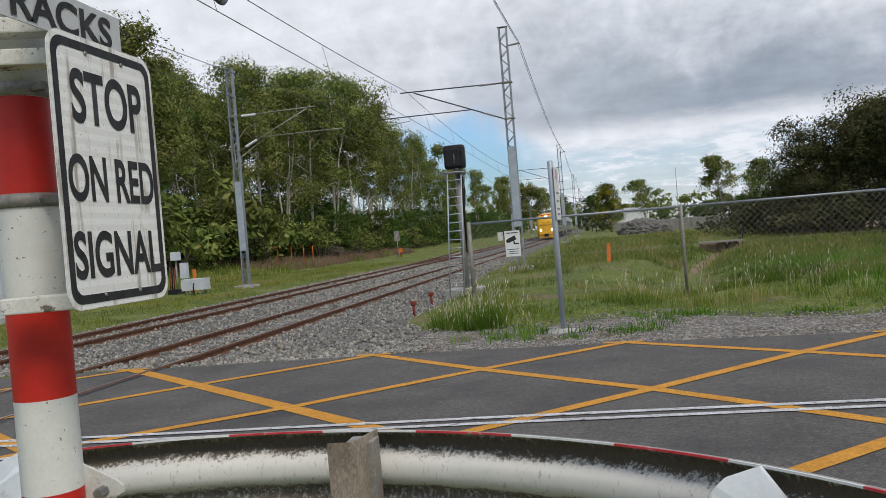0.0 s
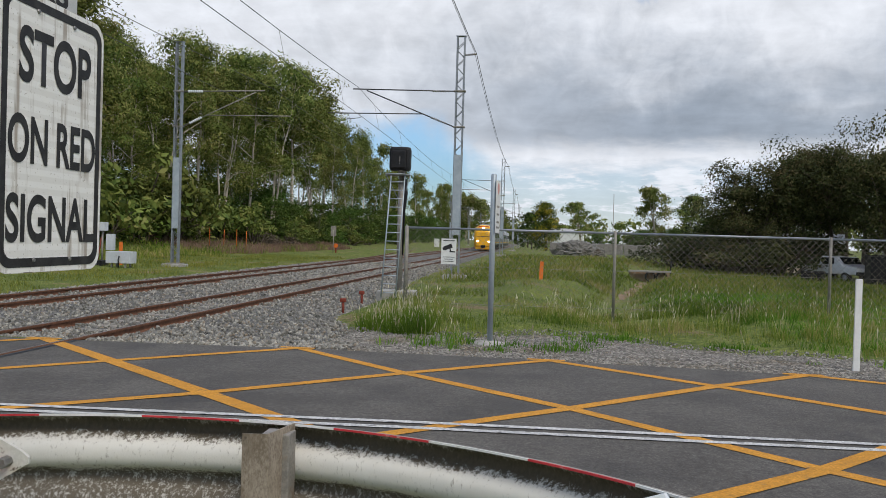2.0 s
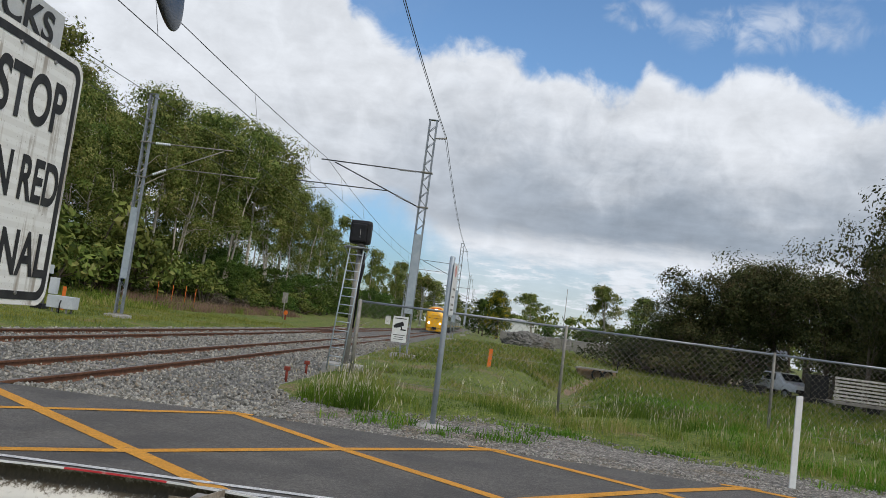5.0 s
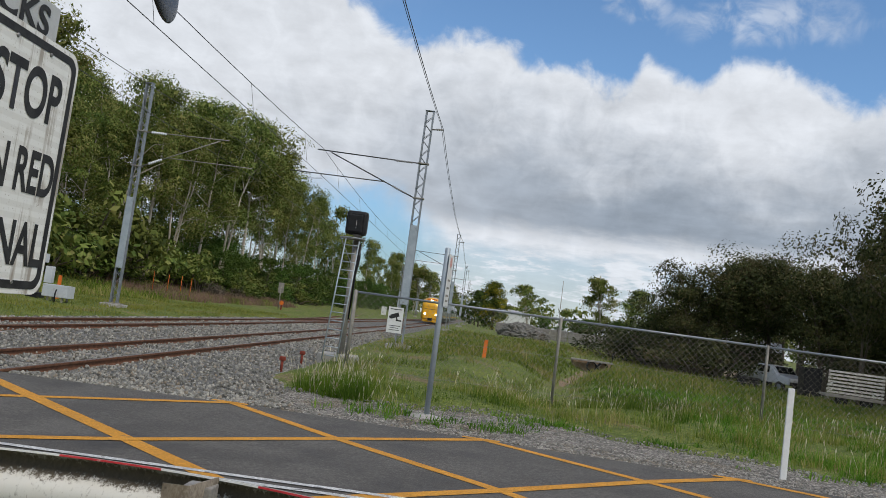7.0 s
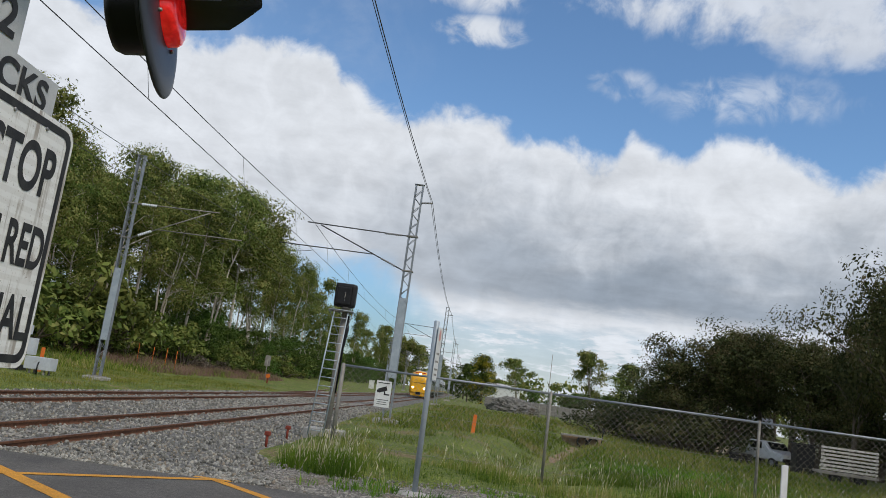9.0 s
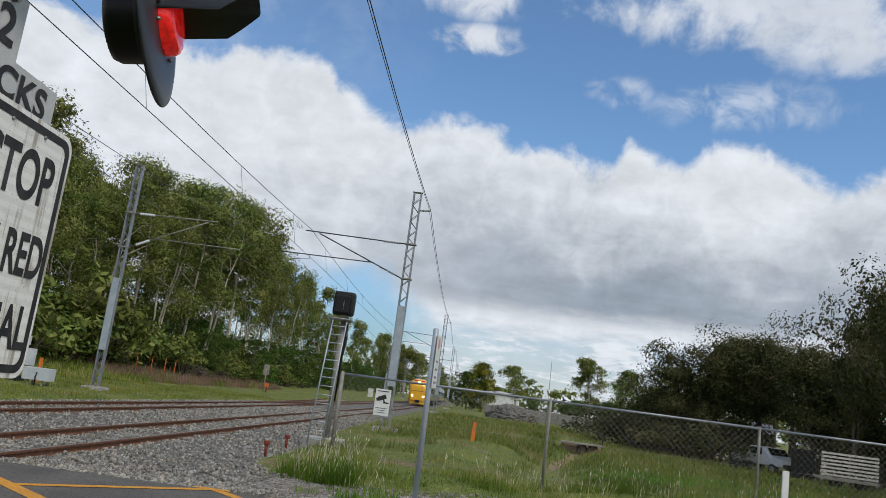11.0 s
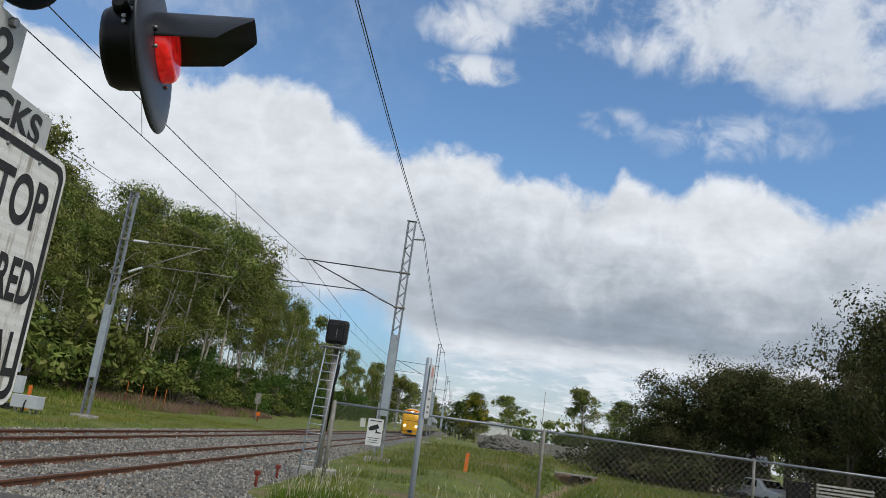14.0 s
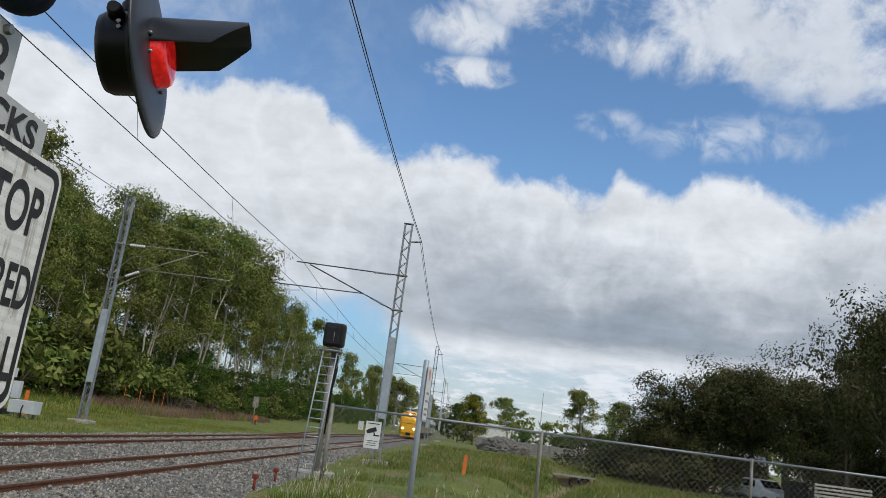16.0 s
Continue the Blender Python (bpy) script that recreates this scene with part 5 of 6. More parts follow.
def build_train(y0):
    t = thing("train", (-6.92, y0, 0.015), "yellow nosed passenger train with silver cars and lit headlamps", "train")
    nose = loft([car_section(0.0, 1.02, 0.75, 2.6, 0.55), car_section(0.1, 1.2, 0.62, 3.0, 0.6), car_section(0.45, 1.34, 0.55, 3.45, 0.62),
                 car_section(1.1, 1.4, 0.5, 3.78, 0.62), car_section(2.6, 1.42, 0.5, 3.85, 0.6)])
    nb = part("nose", nose, TRAIN_YELLOW, t, "rounded yellow nose")
    ws = loft([[(x, y, z) for x, y, z in ((-0.95, -0.02 - 0.0, 2.05), (0.95, -0.02, 2.05), (0.88, 0.32, 2.95), (-0.88, 0.32, 2.95))],
               [(x, y, z) for x, y, z in ((-0.98, 0.3, 2.0), (0.98, 0.3, 2.0), (0.95, 0.62, 3.0), (-0.95, 0.62, 3.0))]])
    part("windscreen", ws, DARK_GLASS, nb, "dark windscreen")
    for s in (-1, 1):
        part("headlamp", tube([(s * 0.82, -0.05, 1.35), (s * 0.82, 0.2, 1.35)], 0.13, 16), HEADLIGHT, nb, "lit round headlamp")
        part("side_window", box(0.02, 0.7, 0.8, (s * 1.43, 1.8, 2.35), 0.004), DARK_GLASS, nb)
    part("roof_lamp", tube([(0, 0.35, 3.3), (0, 0.7, 3.3)], 0.17, 16), HEADLIGHT, nb, "lit roof lamp")
    part("number_panel", box(1.5, 0.06, 0.16, (0, 0.62, 3.52), 0.02), POLE_RED, nb, "red display panel over the windscreen")
    part("skirt", box(2.3, 1.6, 0.45, (0, 0.95, 0.4), 0.1), TRAIN_YELLOW, nb)
    part("coupler_cover", box(0.7, 0.3, 0.4, (0, -0.05, 0.6), 0.08), BLACK, nb)
    y = 2.6
    for c in range(4):
        ln = 21.5
        body = part("car_body", loft([car_section(y + 0.02, 1.42, 0.9, 3.85, 0.6), car_section(y + ln, 1.42, 0.9, 3.85, 0.6)]), TRAIN_SILVER, t, "silver car body")
        part("roof_unit", box(1.7, ln * 0.7, 0.22, (0, y + ln / 2, 3.88), 0.05), TRAIN_ROOF, body)
        part("underframe", box(2.3, ln - 1.0, 0.65, (0, y + ln / 2, 0.58), 0.04), BLACK, body)
        for s in (-1, 1):
            part("yellow_stripe", box(0.012, ln - 0.3, 0.12, (s * 1.452, y + ln / 2, 1.18), 0.002), TRAIN_YELLOW, body)
            for k in range(9):
                part("window", box(0.02, 1.7, 0.75, (s * 1.45, y + 2.0 + k * 2.2, 2.35), 0.004), DARK_GLASS, body)
        y += ln + 0.5


build_train(118.0)

# ---------------------------------------------------------------- chain link fence with its signs
FX, FY, FDX, FDY, FTOP = -2.96, 19.1, 4.95, 0.2, 1.83


def diamond_mesh(length, height, pitch=0.075, r=0.0032):
    """Woven wire between x = 0 and length, z = 0 and height: zigzag wires of three sides each."""
    verts, faces = [], []
    n, m = int(length / pitch), int(height / pitch)
    dz = height / m
    for i in range(n):
        x0 = i * pitch
        base = len(verts)
        for k in range(m + 1):
            x = x0 + (pitch * 0.5 if (k + i) % 2 else -pitch * 0.5) * 1.04 + pitch * 0.5
            z = k * dz
            verts += [(x - r, -r, z), (x + r, -r, z), (x, r, z)]
        for k in range(m):
            a, b = base + 3 * k, base + 3 * k + 3
            for j in range(3):
                faces.append((a + j, a + (j + 1) % 3, b + (j + 1) % 3, b + j))
    return verts, faces


def build_fence():
    t = thing("chain_link_fence", (FX, FY, 0), "galvanised chain link fence with top rail across the paddock", "fence")
    turn = math.degrees(math.atan2(FDY, FDX))
    bay = math.hypot(FDX, FDY)
    v, f = diamond_mesh(bay - 0.05, FTOP - 0.02)
    me = bpy.data.meshes.new("mesh_panel")
    me.from_pydata(v, [], f)
    me.materials.append(GALV_DULL)
    for k in range(6):
        x, y = FDX * k, FDY * k
        z = ground_z(FX + x, FY + y)
        part("post", tube([(x, y, z - 0.1), (x, y, FTOP + 0.03), (x, y, FTOP + 0.05)], [0.036 if k else 0.05] * 2 + [0.02], 14), GALV_DULL, t, "grey steel fence post")
        if k < 5:
            part("top_rail", tube([(x + 0.03, y, FTOP), (x + FDX - 0.03, y + FDY, FTOP)], 0.028, 12), GALV, t)
            o = new("mesh_panel", me)
            o.parent = t
            o.matrix_basis = pose(x + 0.03, y - 0.03, 0.0, 0, 0, turn)
            part("bottom_wire", tube([(x, y - 0.03, 0.05), (x + FDX / 2, y + FDY / 2 - 0.03, 0.03), (x + FDX, y + FDY - 0.03, 0.05)], 0.004, 5), GALV_DULL, t)
            part("middle_wire", tube([(x, y - 0.035, 0.93), (x + FDX, y + FDY - 0.035, 0.93)], 0.003, 5), GALV_DULL, t)


build_fence()
PLAIN_WHITE = material("white_sign_face", (0.6, 0.61, 0.6), (0.7, 0.71, 0.7), scale=8, rough=0.5, bump=0.03, stain=(0.45, 0.45, 0.42), stain_at=(0.6, 0.8), stain_scale=6)
ORANGE = material("orange_marker_paint", (0.62, 0.13, 0.02), (0.75, 0.19, 0.03), scale=6, rough=0.6, bump=0.1, stain=(0.5, 0.18, 0.08), stain_at=(0.6, 0.75), stain_scale=9)
PEG_RED = material("rust_red_paint", (0.14, 0.025, 0.016), (0.23, 0.045, 0.025), scale=9, rough=0.7, bump=0.2)


def build_camera_notice():
    """A notice on the fence: camera pictogram over lines too small to read."""
    t = thing("security_notice", (-1.93, 19.05, 0.98), "white notice with a black camera pictogram wired to the fence", "sign")
    part("panel", box(0.36, 0.006, 0.61, (0, -0.03, 0.305), 0.002), PLAIN_WHITE, t)
    part("camera_body", box(0.2, 0.003, 0.1, (-0.015, -0.036, 0.41), 0.001, (0, -22, 0)), LETTER, t)
    part("camera_lens", box(0.05, 0.003, 0.07, (-0.12, -0.0358, 0.365), 0.001, (0, -22, 0)), LETTER, t)
    part("camera_stem", box(0.03, 0.003, 0.1, (0.04, -0.0362, 0.335), 0.0, (0, -20, 0)), LETTER, t)
    part("camera_base", box(0.13, 0.003, 0.03, (0.085, -0.0365, 0.3)), LETTER, t)
    for z, w in ((0.56, 0.27), (0.17, 0.28), (0.12, 0.2), (0.07, 0.25)):
        part("text_bar", box(w, 0.003, 0.02 if z > 0.5 else 0.012, (0, -0.036, z)), LETTER, t)


build_camera_notice()


PALE_RED = material("faded_red_print", (0.52, 0.24, 0.22), (0.6, 0.34, 0.32), scale=9, rough=0.6, bump=0.02)


def build_notice_post():
    t = thing("notice_post", (-0.585, 12.28, -0.02), "galvanised post with a narrow white notice, set in concrete", "sign post")
    part("pole", tube([(0.01, 0, -0.05), (0, 0, 2.6), (0, 0, 2.615)], [0.043, 0.043, 0.03], 20), PALE_STEEL, t)
    f = bmesh.new()
    bmesh.ops.create_uvsphere(f, u_segments=18, v_segments=8, radius=0.3, matrix=Matrix.Diagonal((1.0, 0.8, 0.22, 1)))
    for v in f.verts:
        v.co += Vector((noise.noise(v.co * 5), noise.noise(v.co * 5 + Vector((3, 1, 2))), 0)) * 0.05
    part("footing", f, CONCRETE, t, "rough concrete footing")
    pl = pose(0.055, 0.03, 0, 0, 0, -7)
    for name, z0, z1, y, mt in (("notice", 1.72, 2.52, 0.1, PLAIN_WHITE),):
        b = box(0.006, 0.4, z1 - z0, (0, y, (z0 + z1) / 2), 0.002)
        bmesh.ops.transform(b, matrix=pl, verts=b.verts)
        nt = part(name, b, mt, t, "white notice with red roundel")
        b = tube([(0.003, y, 2.4), (0.006, y, 2.4)], 0.085, 20)
        bmesh.ops.transform(b, matrix=pl, verts=b.verts)
        part("roundel", b, PALE_RED, nt)
        for z in (2.12, 2.0, 1.88, 1.8):
            b = box(0.004, 0.22, 0.03, (0.005, y, z))
            bmesh.ops.transform(b, matrix=pl, verts=b.verts)
            part("text_bar", b, GALV_DULL, nt)


build_notice_post()


def stake(name, at, h, w, mat, label, cat, lean=(0, 0), group=""):
    t = thing(name, at, label, cat, group)
    b = box(w, 0.03, h, (0, 0, h / 2), 0.006)
    bmesh.ops.transform(b, matrix=pose(0, 0, 0, lean[0], lean[1], 0), verts=b.verts)
    part("stake", b, mat, t)
    return t


stake("guide_post", (4.33, 11.12, -0.03), 1.24, 0.085, PLAIN_WHITE, "plain white plastic roadside guide post", "post")
stake("marker_stake", (0.4, 29.0, -0.05), 0.92, 0.13, ORANGE, "flat orange marker stake in the grass", "stake", (0, 2))
stake("marker_stake", (-18.4, 34.5, -0.03), 1.05, 0.16, ORANGE, "flat orange marker stake by a trackside box", "stake")
for x, h, ln in ((-26.4, 1.75, -2), (-25.2, 1.7, 1), (-24.1, 1.85, 0), (-23.3, 1.8, 1)):
    t = thing("marker_rod", (x, 64, ground_z(x, 64)), "thin orange marker rod at the forest edge", "stake", "orange marker rods")
    part("rod", tube([(0, 0, -0.1), (0.02 * ln, 0, h)], 0.022, 8), ORANGE, t)
for x, y in ((-4.08, 17.4), (-4.16, 19.75)):
    t = thing("track_marker", (x, y, bed_z(x, y) - 0.03), "short rust red trackside marker peg", "peg", "red trackside pegs")
    part("stem", tube([(0, 0, 0), (0, 0, 0.3)], 0.03, 10), PEG_RED, t)
    part("head", box(0.13, 0.1, 0.09, (0, 0, 0.32), 0.02), PEG_RED, t)
    part("foot", box(0.2, 0.16, 0.03, (0, 0, 0.015), 0.005), GALV_DULL, t)

# ---------------------------------------------------------------- trackside boxes
CAB_GREY = material("pale_grey_cabinet_paint", (0.42, 0.45, 0.48), (0.52, 0.55, 0.58), scale=2, rough=0.5, bump=0.04, stain=(0.36, 0.37, 0.37), stain_scale=4)


def build_cabinets():
    t = thing("relay_cabinet", (-19.45, 22.4, -0.05), "pale grey steel relay cabinet beside the track", "cabinet")
    part("plinth", box(1.9, 0.9, 0.2, (0, 0, 0.1), 0.01), CONCRETE, t)
    part("body", box(1.8, 0.8, 2.05, (0, 0, 1.22), 0.02), CAB_GREY, t)
    part("roof", box(1.95, 0.95, 0.07, (0, 0, 2.28), 0.015), CAB_GREY, t)
    for s in (-1, 1):
        d = part("door", box(0.86, 0.03, 1.85, (s * 0.44, -0.41, 1.2), 0.008), CAB_GREY, t)
        part("handle", box(0.12, 0.04, 0.03, (s * 0.08, -0.44, 1.2), 0.006), BLACK, d)
    part("label_plate", box(0.16, 0.005, 0.1, (0.68, -0.43, 1.45), 0.002), PLAIN_WHITE, t)
    t = thing("trackside_box", (-17.1, 32.1, -0.03), "low pale grey metal box on short legs", "box")
    part("lid", box(1.06, 0.6, 0.5, (0, 0, 0.44), 0.02), CAB_GREY, t)
    for sx in (-1, 1):
        for sy in (-1, 1):
            part("leg", box(0.06, 0.06, 0.24, (sx * 0.3, sy * 0.2, 0.1)), GALV_DULL, t)
    part("cable", tube([(0.1, -0.36, 0.5), (0.14, -0.5, 0.35), (0.16, -0.5, 0.0)], 0.03, 8), BLACK, t)
    t = thing("points_lever", (-18.55, 33.0, -0.03), "points lever stand with red handles and white box", "points lever")
    part("frame", box(0.5, 0.6, 0.25, (0, 0, 0.12), 0.02), BLACK, t)
    part("post", tube([(0.1, 0, 0.1), (0.1, 0, 1.6)], 0.04, 10), GALV_DULL, t)
    part("box", box(0.36, 0.3, 0.38, (0.1, 0, 1.72), 0.02), CAB_GREY, t, "white indicator box")
    part("box", box(0.3, 0.28, 0.7, (0.42, 0.1, 1.05), 0.02), CAB_GREY, t)
    for k in range(3):
        part("lever", tube([(-0.1 - 0.08 * k, 0, 0.2), (0.05 - 0.14 * k, 0, 1.25)], 0.025, 8), PEG_RED if k != 1 else BLACK, t)
    t = thing("points_indicator", (-18.2, 73, 0.0), "small grey board with a red disc on a post", "track indicator")
    part("post", tube([(0, 0, 0), (0, 0, 2.1)], 0.04, 8), GALV_DULL, t)
    part("board", box(0.5, 0.04, 0.95, (0, 0, 2.0), 0.01), GALV_DULL, t)
    part("disc", tube([(0.25, -0.05, 0.65), (0.25, 0.0, 0.65)], 0.2, 16), ORANGE, t)
    part("stand", box(0.12, 0.1, 0.5, (0.25, 0.05, 0.25), 0.01), PEG_RED, t)
    t = thing("trackside_kiosk", (-17.5, 150, 0), "small white trackside equipment box", "cabinet")
    part("body", box(0.9, 0.7, 1.5, (0, 0, 0.75), 0.03), PLAIN_WHITE, t)
    part("lid", box(1.0, 0.8, 0.08, (0, 0, 1.53), 0.02), PLAIN_WHITE, t)


build_cabinets()


# ---------------------------------------------------------------- paddock: drain, culvert, heap, sheds
def build_drain():
    path = [(ditch_x(y), y) for y in np.arange(29.5, 44.6, 0.7)]
    b = bmesh.new()
    rows = []
    for i, (x, y) in enumerate(path):
        j = 0.08 * noise.noise((y * 0.8, 0, 0))
        half = 0.24 * min(1.0, 0.12 + (y - 29.5) / 4)
        rows.append([b.verts.new((x + o + j, y, ground_z(x + o, y) + 0.02)) for o in (-half, 0, half)])
    for r0, r1 in zip(rows, rows[1:]):
        for k in range(2):
            b.faces.new((r0[k], r0[k + 1], r1[k + 1], r1[k]))
    tagged(part("drain", b, DIRT), "shallow bare earth drain leading to the culvert", "drain", kind="structure")
    t = thing("culvert", (6.7, 45.4, -0.42), "concrete culvert headwall with two dark pipes", "culvert")
    part("headwall", box(2.3, 0.3, 0.1, (-0.1, -0.1, 0.53), 0.02), GALV_DULL, t)
    part("earth_bank", box(2.2, 1.6, 0.62, (0, 0.95, 0.2), 0.15), DIRT, t)
    for dx in (-0.05, 0.55):
        p = bmesh.new()
        seg = 20
        rings = [[p.verts.new((dx + r * math.cos(2 * math.pi * k / seg), y, 0.24 + r * math.sin(2 * math.pi * k / seg))) for k in range(seg)]
                 for r, y in ((0.29, 0.5), (0.29, -0.22), (0.23, -0.22), (0.23, 1.0))]
        for r0, r1 in zip(rings, rings[1:]):
            for k in range(seg):
                p.faces.new((r0[k], r0[(k + 1) % seg], r1[(k + 1) % seg], r1[k])).smooth = True
        p.faces.new(rings[-1])
        part("pipe", p, BLACK, t, "dark round drain pipe")
    part("rail", tube([(1.0, -0.1, 0.3), (1.05, -0.1, 1.15)], 0.03, 6), BLACK, t)


build_drain()


def build_heap():
    b = bmesh.new()
    bmesh.ops.create_icosphere(b, subdivisions=5, radius=1.0)
    for v in b.verts:
        n3 = noise.fractal(v.co * 4, 0.5, 2.0, 5) * 1.4
        v.co = Vector((v.co.x * 3.4, v.co.y * 2.4, max(v.co.z, -0.1) ** 1.0 * 1.9 * (1 - 0.2 * v.co.x))) * (1 + 0.1 * n3)
    ob = part("gravel_mound", b, BALLAST)
    ob.matrix_basis = pose(6.2, 104, -0.1)
    tagged(ob, "heap of grey crushed stone in the grass", "stone heap")


build_heap()
WALL_BEIGE = material("beige_wall", (0.5, 0.42, 0.34), (0.6, 0.52, 0.43), scale=1.5, rough=0.85, bump=0.2, stain=(0.4, 0.33, 0.26), stain_scale=0.8)
ROOF_GREY = material("grey_sheet_roof", (0.3, 0.32, 0.34), (0.42, 0.44, 0.46), scale=1, rough=0.55, metal=0.3, bump=0.1)


def shed(at, size, turn, wall, roof, label, doors=1, name="shed"):
    w, d, h = size
    t = thing(name, at, label, "shed" if name == "shed" else "house", turn=turn)
    b = bmesh.new()
    box(w, d, h, (0, 0, h / 2), 0.01, bm=b)
    part("wall", b, wall, t)
    b = bmesh.new()
    o, rise = 0.4, 0.16 * d
    for s in (-1, 1):
        v = [b.verts.new(p) for p in ((-w / 2 - o, s * (d / 2 + o), h - 0.05), (w / 2 + o, s * (d / 2 + o), h - 0.05), (w / 2 + o, 0, h + rise), (-w / 2 - o, 0, h + rise))]
        b.faces.new(v if s < 0 else list(reversed(v)))
    for s in (-1, 1):
        v = [b.verts.new(p) for p in ((s * w / 2, -d / 2, h), (s * w / 2, d / 2, h), (s * w / 2, 0, h + rise))]
        b.faces.new(v)
    r = bmesh.ops.solidify(b, geom=b.faces[:], thickness=0.06)
    part("roof", b, roof, t)
    for k in range(doors):
        part("door", box(0.95, 0.06, 2.0, (-w / 4 + k * 1.6, -d / 2 - 0.01, 1.02), 0.01), ROOF_GREY, t)
        wn = part("window", box(1.1, 0.06, 0.9, (w / 4, -d / 2 - 0.01, 1.6), 0.01), DARK_GLASS, t)
        part("frame", box(1.2, 0.04, 0.06, (w / 4, -d / 2 - 0.03, 1.12), 0.006), PLAIN_WHITE, wn)
    return t


shed((22.4, 69, -0.4), (5.2, 5.0, 2.5), -18, WALL_BEIGE, ROOF_GREY, "beige walled shed behind the dark trees", doors=0)
shed((13.5, 300, -0.2), (12, 8, 5.6), -5, PLAIN_WHITE, PLAIN_WHITE, "distant white building with pale roof among trees", name="house")
shed((34.0, 68, -0.4), (10, 7, 3.6), -30, PLAIN_WHITE, ROOF_GREY, "white walled shed behind the dark trees")
CAR_WHITE = material("white_car_paint", (0.62, 0.63, 0.64), (0.7, 0.71, 0.72), scale=2, rough=0.3, bump=0.0, coat=0.5)
TYRE = material("black_rubber", (0.015, 0.015, 0.015), (0.03, 0.03, 0.03), scale=8, rough=0.9)


def build_ute(at, turn):
    t = thing("utility_vehicle", at, "white utility vehicle parked under the trees", "car", turn=turn)
    prof = [(-2.3, 0.55), (2.35, 0.55), (2.4, 0.95), (1.3, 1.1), (0.75, 1.62), (-0.55, 1.66), (-0.75, 1.1), (-2.35, 1.05)]
    b = bmesh.new()
    l = [b.verts.new((x, -0.85, z)) for x, z in prof]
    r = [b.verts.new((x, 0.85, z)) for x, z in prof]
    b.faces.new(l)
    b.faces.new(list(reversed(r)))
    for k in range(len(prof)):
        b.faces.new((l[k], r[k], r[(k + 1) % len(prof)], l[(k + 1) % len(prof)]))
    bmesh.ops.recalc_face_normals(b, faces=b.faces)
    bmesh.ops.bevel(b, geom=b.edges[:], offset=0.06, segments=2, affect="EDGES")
    body = part("body", b, CAR_WHITE, t)
    part("windscreen", box(0.02, 1.4, 0.58, (1.06, 0, 1.4), 0.004, (0, -46, 0)), DARK_GLASS, body)
    part("bumper", box(0.12, 1.6, 0.22, (2.4, 0, 0.62), 0.03), BLACK, body)
    for s in (-1, 1):
        part("headlamp", box(0.04, 0.32, 0.16, (2.4, s * 0.62, 0.84), 0.01), PLAIN_WHITE, body)
    for s in (-1, 1):
        part("side_window", box(1.05, 0.02, 0.42, (0.05, s * 0.855, 1.36), 0.005), DARK_GLASS, body)
    for x in (-1.45, 1.5):
        for s in (-1, 1):
            w = part("wheel", tube([(x, s * 0.62, 0.34), (x, s * 0.86, 0.34)], 0.34, 20), TYRE, t)
            part("rim", tube([(x, s * 0.85, 0.34), (x, s * 0.868, 0.34)], 0.2, 16), GALV, w)


build_ute((19.6, 53.7, -0.45), -68)


def build_pallet_stack():
    t = thing("slatted_trailer", (19.9, 42.9, -0.4), "white slatted trailer side parked under the trees", "trailer", turn=-12)
    for k in range(7):
        part("slat", box(2.7, 0.05, 0.1, (0, 0, 0.7 + 0.18 * k), 0.008), OLD_WHITE, t)
    for x in (-1.28, 0, 1.28):
        part("upright", box(0.08, 0.08, 1.5, (x, 0.08, 1.1), 0.006), GALV_DULL, t)
    part("deck", box(2.8, 1.8, 0.12, (0, 0.9, 0.5), 0.01), GALV_DULL, t)
    for x in (-0.6, 0.6):
        part("wheel", tube([(x, 0.1, 0.3), (x, 0.3, 0.3)], 0.3, 18), TYRE, t)
    t = thing("dark_bin", (19.3, 47.2, -0.4), "tall dark bin beneath the trees", "bin")
    part("body", box(1.0, 0.9, 1.7, (0, 0, 0.85), 0.05), BLACK, t)
    part("lid", box(1.08, 0.98, 0.08, (0, 0, 1.74), 0.03), BLACK, t)
    for i, (x, y) in enumerate(((17.0, 51.5), (17.8, 51.9), (21.6, 41.2), (22.5, 41.6))):
        t = thing("tyre_pile", (x, y, -0.4), "stack of old black tyres under the trees", "tyres", "old tyres")
        for k in range(3):
            p = bmesh.new()
            pts = [(0.3 * math.cos(2 * math.pi * j / 14), 0.3 * math.sin(2 * math.pi * j / 14), 0.12 + 0.22 * k) for j in range(15)]
            part("tyre", tube(pts, 0.11, 8, p), TYRE, t)


build_pallet_stack()


